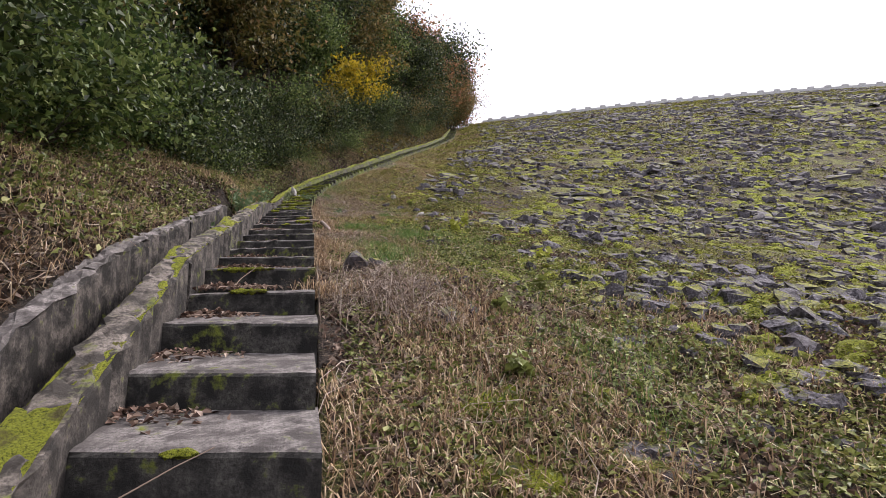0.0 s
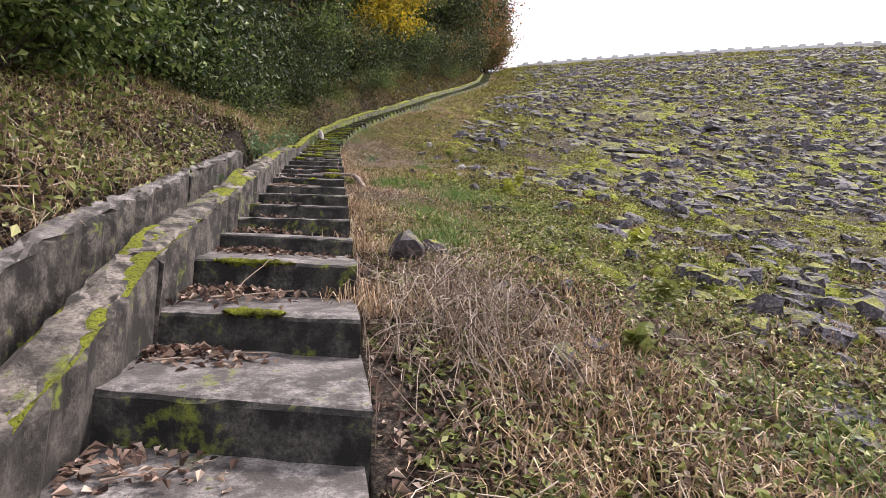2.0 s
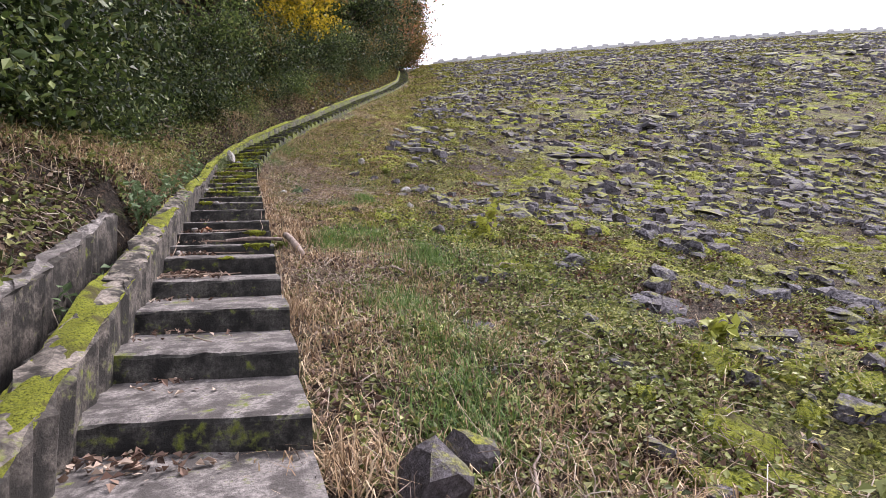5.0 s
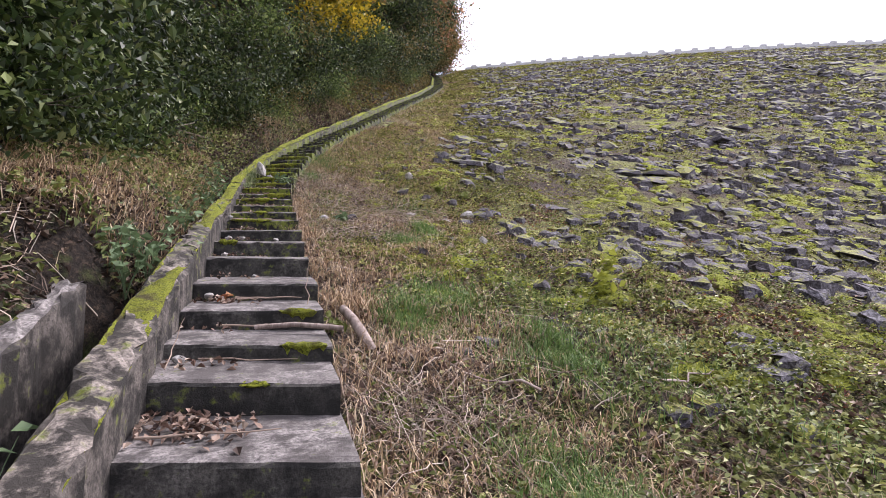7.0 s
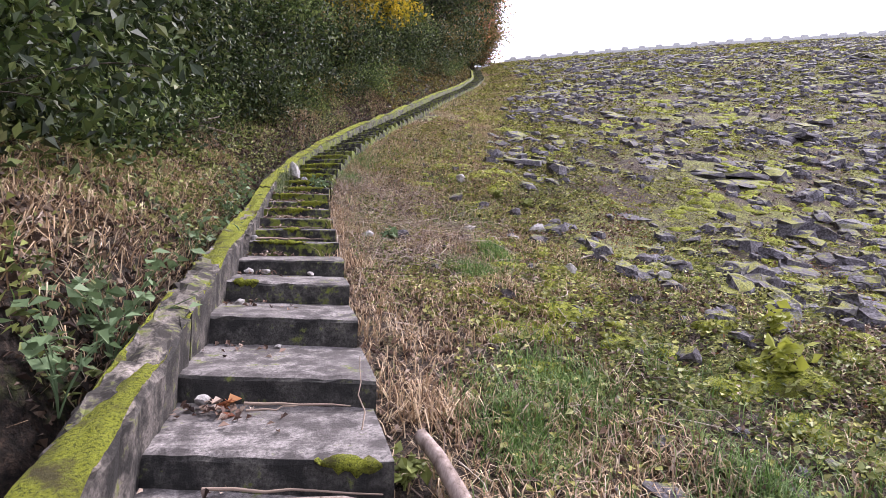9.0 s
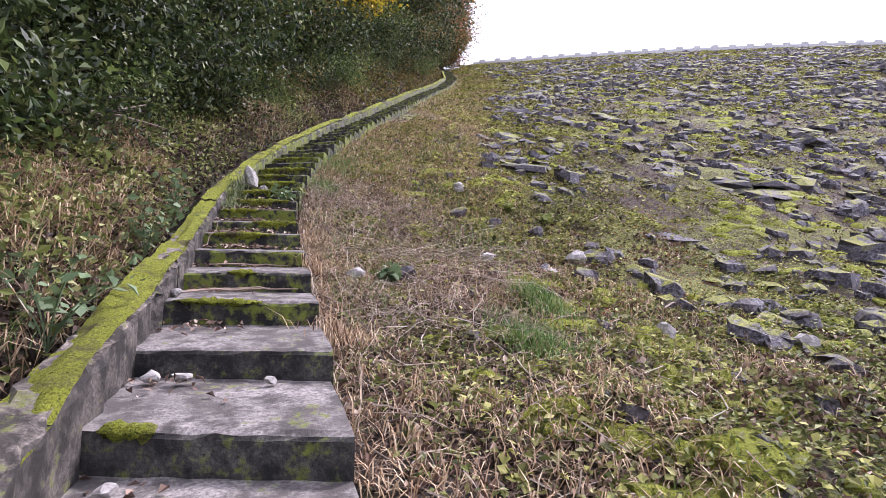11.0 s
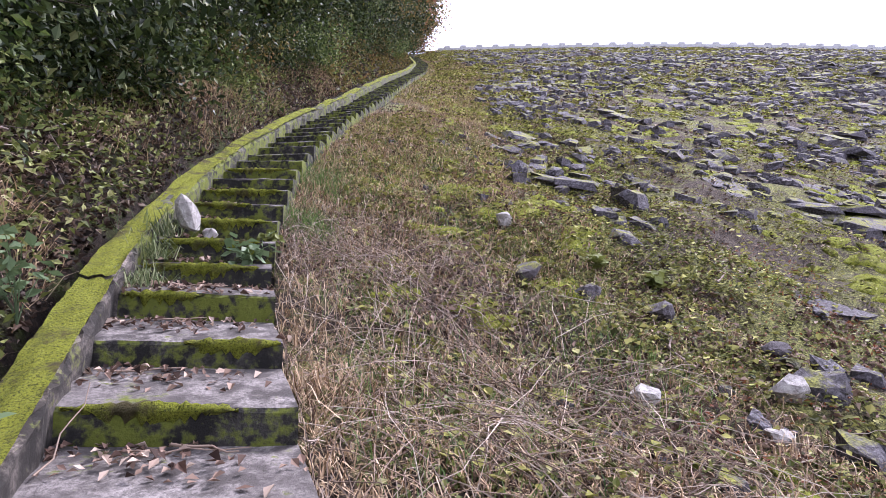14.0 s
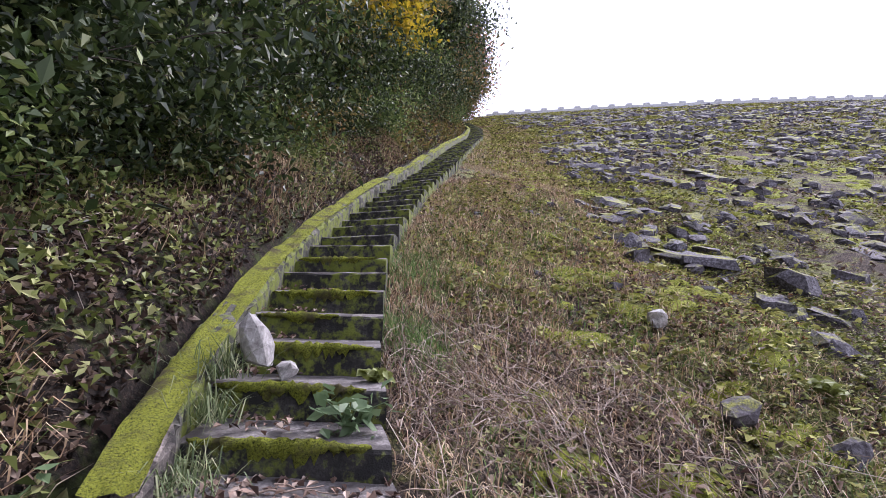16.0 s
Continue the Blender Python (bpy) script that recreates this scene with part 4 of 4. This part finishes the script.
def leaf_heap(k, u, v, su, sv, n, size=0.075, mat=M_LITTER, high=0.05):
    c = on_step(k, u, v)
    du, dv = rng.normal(0, su, n), rng.normal(0, sv, n)
    du = np.clip(du, -u + 0.02, WIDE - u - 0.03)
    dv = np.clip(dv, -v + 0.01, RUN - v - 0.03)
    hgt = 0.012 + high * rng.random(n) * np.exp(-((du / su) ** 2 + (dv / sv) ** 2) / 2)
    lean = STEP[k][4] / STEP[k][3]
    dv = dv * STEP[k][3] / RUN
    spots = np.stack([c[0] - du, c[1] + dv + du / WIDE * SKEW, c[2] + hgt + lean * dv], 1)
    bag = Bag(3)
    bag.add(*leaves(spots, size * 0.72, rng, 0.7, 0.62, 0.35))
    return tagged(new("leaf_heap", bag.mesh("leaf_heap", [mat])), "heap of curled brown fallen leaves on a concrete step", "leaves", "leaf heaps on the stairs", "stuff")


for k in range(-2, 30):
    leaf_heap(k, 0.72, 0.5, 0.15, 0.09, int(rng.integers(12, 45)), 0.06)
for args in ((1, 0.78, 0.5, 0.13, 0.1, 110), (2, 0.78, 0.52, 0.13, 0.08, 90), (3, 0.8, 0.5, 0.1, 0.1, 60), (4, 0.75, 0.5, 0.15, 0.08, 130), (5, 0.7, 0.5, 0.2, 0.09, 150), (6, 0.62, 0.52, 0.22, 0.08, 190),
             (5, 0.75, 0.3, 0.12, 0.12, 80), (7, 0.7, 0.55, 0.2, 0.06, 60), (11, 0.72, 0.38, 0.13, 0.12, 150), (11, 0.45, 0.5, 0.04, 0.05, 14), (14, 0.75, 0.55, 0.06, 0.06, 16),
             (23, 0.5, 0.4, 0.3, 0.15, 90), (24, 0.5, 0.3, 0.3, 0.2, 140), (25, 0.6, 0.3, 0.2, 0.15, 20), (21, 0.5, 0.45, 0.25, 0.1, 60), (22, 0.5, 0.45, 0.25, 0.1, 60)):
    leaf_heap(*args)
leaf_heap(14, 0.68, 0.56, 0.05, 0.04, 9, 0.12, M_RED, 0.06)


def nosing_moss(k, u0, u1, fall):
    """A cushion of moss grown over a step's front edge."""
    n = max(6, int((u1 - u0) / 0.02))
    us = np.linspace(u0, u1, n)
    thick = np.sin(np.linspace(0.04, math.pi - 0.04, n)) ** 0.6 * rng.uniform(0.55, 1.1, n)
    prof = [(0.07, -0.004, 0), (0.045, 0.014, 1), (0.0, 0.02, 1), (-0.022, -0.012, 1), (-0.02, -0.5, 2), (0.004, -1.0, 2)]
    v = []
    for u, t in zip(us, thick):
        for a, b, kind in prof:
            hang = b * fall * t * rng.uniform(0.5, 1.3) if kind == 2 else b * t - 0.012 * (1 - t)
            v.append(on_step(k, u, (a if a > 0 else a * t) + rng.normal(0, 0.006), hang + rng.normal(0, 0.004)))
    m = len(prof)
    i = (np.arange(n - 1)[:, None] * m + np.arange(m - 1)[None]).ravel()
    me = fast_mesh("nosing_moss", v, np.stack([i, i + 1, i + m + 1, i + m], 1), [M_MOSS], None, True)
    return tagged(new("nosing_moss", me), "cushion of green moss grown over a step's edge", "moss", "moss on the steps", "stuff")


for k, u0, u1, fall in ((2, 0.45, 0.6, 0.03), (5, 0.35, 0.65, 0.04), (6, 0.35, 0.85, 0.05), (12, 0.35, 0.5, 0.03), (13, 0.03, 0.3, 0.07), (14, 0.05, 0.3, 0.06), (17, 0.7, 0.9, 0.06), (19, 0.35, 0.9, 0.05), (20, 0.4, 0.62, 0.05),
                        (22, 0.25, 0.93, 0.08), (23, 0.02, 0.5, 0.09), (24, 0.45, 0.93, 0.08), (25, 0.1, 0.92, 0.1), (26, 0.1, 0.92, 0.09), (27, 0.05, 0.9, 0.08), (28, 0.3, 0.9, 0.07), (29, 0.05, 0.9, 0.08), (31, 0.1, 0.9, 0.08)):
    nosing_moss(k, u0, u1, fall)


def stick(name, pts, r0, r1, mat, label, group=""):
    t = np.linspace(0, 1, len(pts))
    v, f = tube(pts, r0 + (r1 - r0) * t, 6)
    bag = Bag(4)
    bag.add(v, f)
    return tagged(new(name, bag.mesh(name, [mat], True)), label, "stick", group)


for k, u0, v0, u1, v1, r in ((1, 0.62, 0.55, 0.3, 0.5, 0.006), (3, 0.8, 0.4, 0.5, 0.6, 0.005), (4, 0.85, 0.35, 0.4, 0.6, 0.005), (5, 0.75, 0.2, 0.35, 0.6, 0.006), (9, 0.6, 0.4, 0.45, 0.15, 0.006), (11, 0.9, 0.2, 0.3, 0.35, 0.007),
                             (12, 0.75, 0.62, 0.2, 0.64, 0.006), (13, 0.7, 0.6, 0.05, 0.63, 0.008), (14, 0.62, 0.6, 0.12, 0.62, 0.009), (14, 0.6, 0.5, 0.35, 0.62, 0.006), (19, 0.85, 0.3, 0.3, 0.62, 0.009),
                             (19, 0.7, 0.5, 0.1, 0.6, 0.008), (19, 0.9, 0.2, 0.6, 0.6, 0.007), (19, 0.8, 0.55, 0.4, 0.4, 0.005), (20, 0.7, 0.6, 0.15, 0.55, 0.007), (20, 0.5, 0.6, 0.3, 0.35, 0.006), (20, 0.8, 0.5, 0.4, 0.6, 0.006),
                             (21, 0.5, 0.62, 0.25, 0.55, 0.008), (21, 0.7, 0.55, 0.2, 0.6, 0.005), (22, 0.8, 0.5, 0.5, 0.6, 0.006), (23, 0.7, 0.5, 0.4, 0.62, 0.006), (24, 0.6, 0.3, 0.3, 0.5, 0.006), (24, 0.5, 0.5, 0.2, 0.35, 0.005)):
    a, b = on_step(k, u0, v0, r + 0.012), on_step(k, u1, v1, r + 0.012)
    t = np.linspace(0, 1, 7)[:, None]
    pts = a + (b - a) * t + rng.normal(0, 0.014, (7, 3)) * (1, 1, 0.4) * np.sin(t * math.pi) + (0, 0, 0.008)
    stick("dead_stick", pts, r, r * 0.4, M_TWIG, "thin crooked dead stick lying on a step", "sticks on the stairs")
# stalks leaning against risers and wall
for k, u0, u1, top in ((1, 0.9, 0.4, 0.22), (5, 0.7, 0.5, 0.2), (21, 0.93, 0.8, 0.25), (14, 0.1, 0.08, 0.26), (12, 0.9, 0.85, 0.25)):
    a, b = on_step(k, u0, 0.35, 0.01), on_step(k, u1, 0.68, top)
    t = np.linspace(0, 1, 6)[:, None]
    stick("leaning_stalk", a + (b - a) * t + rng.normal(0, 0.012, (6, 3)), 0.004, 0.002, M_TWIG, "thin dry stalk leaning against a riser", "stalks on the stairs")


def rock(name, at, size, mat, label, category="stone", group="", tall=1.0, turn=0.0, seed=0):
    """A broken rock with facets: a jittered sphere, flattened on planes."""
    r = np.random.default_rng(seed)
    bm = bmesh.new()
    bmesh.ops.create_icosphere(bm, subdivisions=2, radius=1)
    planes = [(Vector(r.normal(size=3)).normalized(), r.uniform(0.45, 0.8)) for _ in range(13)]
    for v in bm.verts:
        for nrm, dist in planes:
            over = v.co.dot(nrm) - dist
            if over > 0:
                v.co -= nrm * over
        v.co += Vector(r.normal(size=3)) * 0.03
        v.co.z *= tall
    me = bpy.data.meshes.new(name)
    bm.to_mesh(me)
    bm.free()
    me.materials.append(mat)
    ob = new(name, me)
    ob.matrix_world = Matrix.Translation(at) @ pose(0, 0, 0, 0, 0, turn) @ Matrix.Diagonal((size, size, size, 1))
    return tagged(ob, label, category, group)


p0 = on_step(26, 0.72, 0.25, 0.2)
standing = rock("standing_stone", p0, 0.115, M_STONE_PALE, "tall pale grey stone standing on a step against the wall", tall=2.1, seed=3)
standing.rotation_euler = (radians(6), radians(-8), radians(20))
rock("wedge_stone", on_step(26, 0.55, 0.35, 0.05), 0.09, M_STONE_PALE, "small brown stone beside the standing stone", seed=4)
for k, u, v, s, sd in ((14, 0.82, 0.58, 0.055, 5), (16, 0.82, 0.55, 0.045, 6), (17, 0.85, 0.55, 0.055, 7), (17, 0.7, 0.56, 0.055, 8), (17, 0.3, 0.58, 0.035, 9), (19, 0.9, 0.12, 0.05, 10), (15, 0.5, 0.6, 0.03, 11), (12, 0.85, 0.55, 0.045, 12)):
    rock("step_stone", on_step(k, u, v, s * 0.6), s, M_STONE_PALE, "small pale broken stone lying on a step", group="stones on the stairs", tall=0.75, seed=sd)
for x, y, s, m, sd in ((0.45, 5.75, 0.24, M_STONE, 21), (0.68, 5.95, 0.15, M_STONE, 22), (2.7, 13.6, 0.12, M_STONE_PALE, 23), (4.3, 13.8, 0.17, M_STONE, 24), (4.05, 14.1, 0.15, M_STONE, 25), (3.7, 13.2, 0.11, M_STONE_PALE, 26),
                       (3.3, 15.9, 0.16, M_STONE_PALE, 27), (2.75, 15.6, 0.1, M_STONE_PALE, 28), (2.2, 16.1, 0.12, M_STONE_PALE, 29), (2.5, 18.0, 0.17, M_STONE, 30), (2.9, 17.6, 0.16, M_STONE, 31), (3.4, 17.2, 0.2, M_STONE, 32),
                       (0.9, 15.0, 0.13, M_STONE, 33), (0.45, 15.1, 0.12, M_STONE_PALE, 34), (3.8, 16.4, 0.14, M_STONE, 35), (2.4, 11.2, 0.13, M_STONE, 36), (1.4, 12.3, 0.1, M_STONE, 37), (4.9, 12.9, 0.2, M_STONE, 38), (3.0, 19.4, 0.16, M_STONE_PALE, 39)):
    rock("loose_rock", (x, y, float(ground_z(x, y)) + s * 0.35), s, m, "loose broken grey rock lying on the slope", group="rocks on the slope", tall=0.8, turn=rng.uniform(0, 360), seed=sd)

# the leaning log beside the stairs, and pale branches
lx, ly = 0.33, 9.72
lz = float(ground_z(lx, ly))
M_LOG, on_, ol, ob_ = material("grey_wood", 0.85)
ol.new(ramp(on_, ol, tex(on_, ol, 20, 7, 0.7, (1, 1, 0.2)), [(0.35, (0.1, 0.07, 0.055)), (0.55, (0.28, 0.22, 0.19)), (0.75, (0.46, 0.4, 0.36))]), ob_.inputs["Base Color"])
stick("log", np.array([(lx, ly, lz - 0.02), (lx - 0.05, ly + 0.14, lz + 0.1), (lx - 0.1, ly + 0.3, lz + 0.2), (lx - 0.16, ly + 0.42, lz + 0.27)]), 0.045, 0.036, M_LOG, "short weathered grey log leaning beside the stairs")
stick("peeled_branch", np.array([on_step(13, 0.45, 0.5, 0.03), on_step(13, 0.2, 0.5, 0.05), on_step(13, -0.02, 0.45, 0.04), on_step(13, -0.1, 0.44, 0.03)]), 0.016, 0.02, M_LOG, "pale peeled branch lying across a step's end")
for x, y, a, ln in ((3.0, 16.7, 1.2, 0.8), (4.9, 17.8, 0.6, 0.7), (3.6, 14.3, 0.3, 0.9), (2.3, 8.9, 0.4, 0.6), (0.8, 5.6, 0.9, 0.7), (1.0, 9.2, 2.6, 0.7)):
    t = np.linspace(-0.5, 0.5, 6)
    px, py = x + np.cos(a) * ln * t + rng.normal(0, 0.03, 6), y + np.sin(a) * ln * t + rng.normal(0, 0.03, 6)
    stick("bare_branch", np.stack([px, py, ground_z(px, py) + 0.04 + rng.random(6) * 0.04], 1), 0.011, 0.004, M_LOG, "bleached bare branch lying on the slope", "branches on the slope")
# forked dead branch on the bank
bx, by = -2.6, 17.4
bz = float(ground_z(bx, by)) + 0.12
fork = empty("forked_branch", (bx, by, bz), "grey forked dead branch lying on the bank", "branch")
for q in (np.array([(-1.2, -0.5, 0.0), (-0.6, -0.25, 0.05), (0, 0, 0.05), (0.5, 0.15, 0.1), (1.0, 0.2, 0.0)]), np.array([(0, 0, 0.05), (0.35, 0.35, 0.2), (0.7, 0.6, 0.4)]), np.array([(-0.6, -0.25, 0.05), (-0.3, -0.5, 0.1), (0.1, -0.6, 0.05)])):
    bag = Bag(4)
    bag.add(*tube(q, np.linspace(0.022, 0.008, len(q)), 6))
    under(new("branch", bag.mesh("branch", [M_LOG], True)), fork)


# ---- single plants ----
def herb(name, at, n, high, size, mat, label, seed, spread=0.5, group=""):
    """A leafy herb: stalks from one root, each with broad leaves along it."""
    r = np.random.default_rng(seed)
    ob = empty(name, at, label, "plant", group)
    for _ in range(n):
        a, ln = r.uniform(0, 6.28), high * r.uniform(0.6, 1.1)
        t = np.linspace(0, 1, 6)
        out = spread * high * r.uniform(0.3, 1.0)
        pts = np.stack([np.cos(a) * out * t**1.4, np.sin(a) * out * t**1.4, ln * t * (1 - 0.25 * t)], 1)
        bag = Bag(4)
        bag.add(*tube(pts, np.linspace(0.005, 0.002, 6), 4))
        under(new("stalk", bag.mesh("stalk", [mat])), ob)
        for c in np.repeat(pts[2:], 2, 0) + r.normal(0, size * 0.4, (8, 3)):
            v, f = leaves(c[None], size, r, 0.45, 0.75, 0.15)
            under(new("leaf", fast_mesh("leaf", v, f, [mat])), ob)
    return ob


herb("nettle", on_step(25, 0.2, 0.35), 6, 0.2, 0.1, M_LEAF_PALE, "pale green broad-leaved nettle growing on a step", 41, 1.0)
herb("nettle", on_step(26, 0.03, 0.4, -0.05), 5, 0.18, 0.07, M_HERB, "small green herb at a step's edge", 42)
for x, y, n, hh, s, m, lab, sd in (
    (-1.34, 11.0, 14, 0.5, 0.09, M_LEAF_PALE, "broad-leaved bramble growing out of the drain channel", 43),
    (-1.36, 10.4, 9, 0.4, 0.085, M_LEAF_PALE, "broad-leaved bramble growing out of the drain channel", 44),
    (-1.34, 8.2, 8, 0.4, 0.08, M_LEAF_PALE, "broad-leaved bramble growing out of the drain channel", 45),
    (-1.34, 15.3, 9, 0.4, 0.085, M_LEAF_PALE, "broad-leaved bramble growing out of the drain channel", 46),
    (-1.34, 17.0, 9, 0.42, 0.08, M_LEAF_PALE, "broad-leaved bramble growing out of the drain channel", 47),
    (-1.36, 13.2, 8, 0.42, 0.08, M_LEAF_PALE, "broad-leaved bramble growing out of the drain channel", 48),
    (3.0, 10.9, 6, 0.32, 0.11, M_LEAF_LIME, "yellow-green leafy herb standing on the slope", 51),
    (3.35, 11.35, 5, 0.3, 0.1, M_LEAF_LIME, "yellow-green leafy herb standing on the slope", 52),
    (3.9, 17.8, 9, 0.2, 0.11, M_HERB, "low leafy dock plant on the slope", 53),
    (3.4, 18.1, 8, 0.2, 0.1, M_HERB, "low leafy dock plant on the slope", 54),
    (0.75, 14.9, 7, 0.2, 0.09, M_LEAF_PALE, "small dark-leaved herb beside the stairs", 55),
    (2.4, 5.2, 6, 0.2, 0.1, M_HERB, "low leafy herb on the slope", 56), (3.2, 6.9, 7, 0.25, 0.11, M_LEAF_LIME, "yellow-green leafy herb standing on the slope", 57),
    (1.6, 4.2, 8, 0.16, 0.09, M_HERB, "low leafy herb on the slope", 58), (1.2, 2.9, 8, 0.14, 0.08, M_HERB, "low leafy herb on the slope", 59), (0.08, 10.0, 5, 0.16, 0.07, M_HERB, "small herb at the stairs' edge", 60),
):
    z = float(ground_z(x, y))
    herb("bramble" if x < 0 else "herb", (x, y, z + (0.12 if x < 0 else 0)), n, hh + (0.3 if x < 0 else 0), s, m, lab, sd, 0.6, "plants of the channel" if x < 0 else "herbs on the slope")


def tussock(name, at, n, high, mat, label, seed, radius=0.09, hang=0.9):
    r = np.random.default_rng(seed)
    spots = np.array(at) + np.stack([r.normal(0, radius, n), r.normal(0, radius, n), np.zeros(n)], 1)
    bag = Bag(3)
    bag.add(*blades(spots, high, 0.007, r, 0.95, hang))
    return tagged(new(name, bag.mesh(name, [mat])), label, "grass", "tussocks by the wall", "stuff")


for k, u, v, n, hgt, sd in ((25, 0.89, 0.35, 130, 0.3, 71), (26, 0.9, 0.05, 130, 0.34, 72), (24, 0.9, 0.5, 120, 0.26, 73), (24, 0.91, 0.2, 80, 0.2, 74)):
    tussock("tussock", on_step(k, u, v, 0.02), n, hgt, M_TUSSOCK, "pale green grass hanging from the wall's foot onto a step", sd)
for x, y, n, hgt, sd in ((0.1, 0.9, 200, 0.3, 75), (0.12, 4.6, 260, 0.3, 76), (0.15, 6.0, 260, 0.28, 77), (0.1, 8.0, 200, 0.25, 78), (0.12, 13.6, 260, 0.3, 79), (0.1, 15.2, 260, 0.3, 80), (0.12, 16.4, 220, 0.25, 81), (0.3, 10.6, 240, 0.25, 82)):
    tussock("straw_tussock", (x, y, float(ground_z(x, y))), n, hgt, M_STRAW, "dry straw tussock beside the steps", sd, 0.14, 1.0)

# dead bramble thickets beside the stairs
def thicket(x, y, n, wide, high, seed):
    r = np.random.default_rng(seed)
    bag = Bag(4)
    for _ in range(n):
        a, b = r.normal(0, wide, 2), r.normal(0, wide * 0.8, 2)
        t = np.linspace(0, 1, 6)
        px, py = x + a[0] + b[0] * t + r.normal(0, 0.02, 6), y + a[1] + b[1] * t * 1.4 + r.normal(0, 0.02, 6)
        keep_out = np.maximum(px, 0.03)
        pz = ground_z(keep_out, py) + high * r.uniform(0.2, 1) * np.sin(t * math.pi * r.uniform(0.5, 1))
        bag.add(*tube(np.stack([keep_out, py, pz], 1), np.linspace(0.0035, 0.0015, 6), 3))
    return tagged(new("dead_bramble", bag.mesh("dead_bramble", [M_TWIG])), "tangle of dead bramble stalks on the slope", "brush", "dead brambles", "stuff")


thicket(0.62, 4.3, 420, 0.26, 0.3, 91)
thicket(0.7, 5.2, 220, 0.25, 0.2, 92)
thicket(0.5, 8.8, 200, 0.25, 0.16, 93)
thicket(0.8, 14.2, 300, 0.4, 0.16, 94)
thicket(1.3, 16.0, 500, 0.6, 0.18, 95)
thicket(0.45, 18.6, 300, 0.3, 0.16, 96)
thicket(1.2, 18.0, 300, 0.5, 0.18, 97)
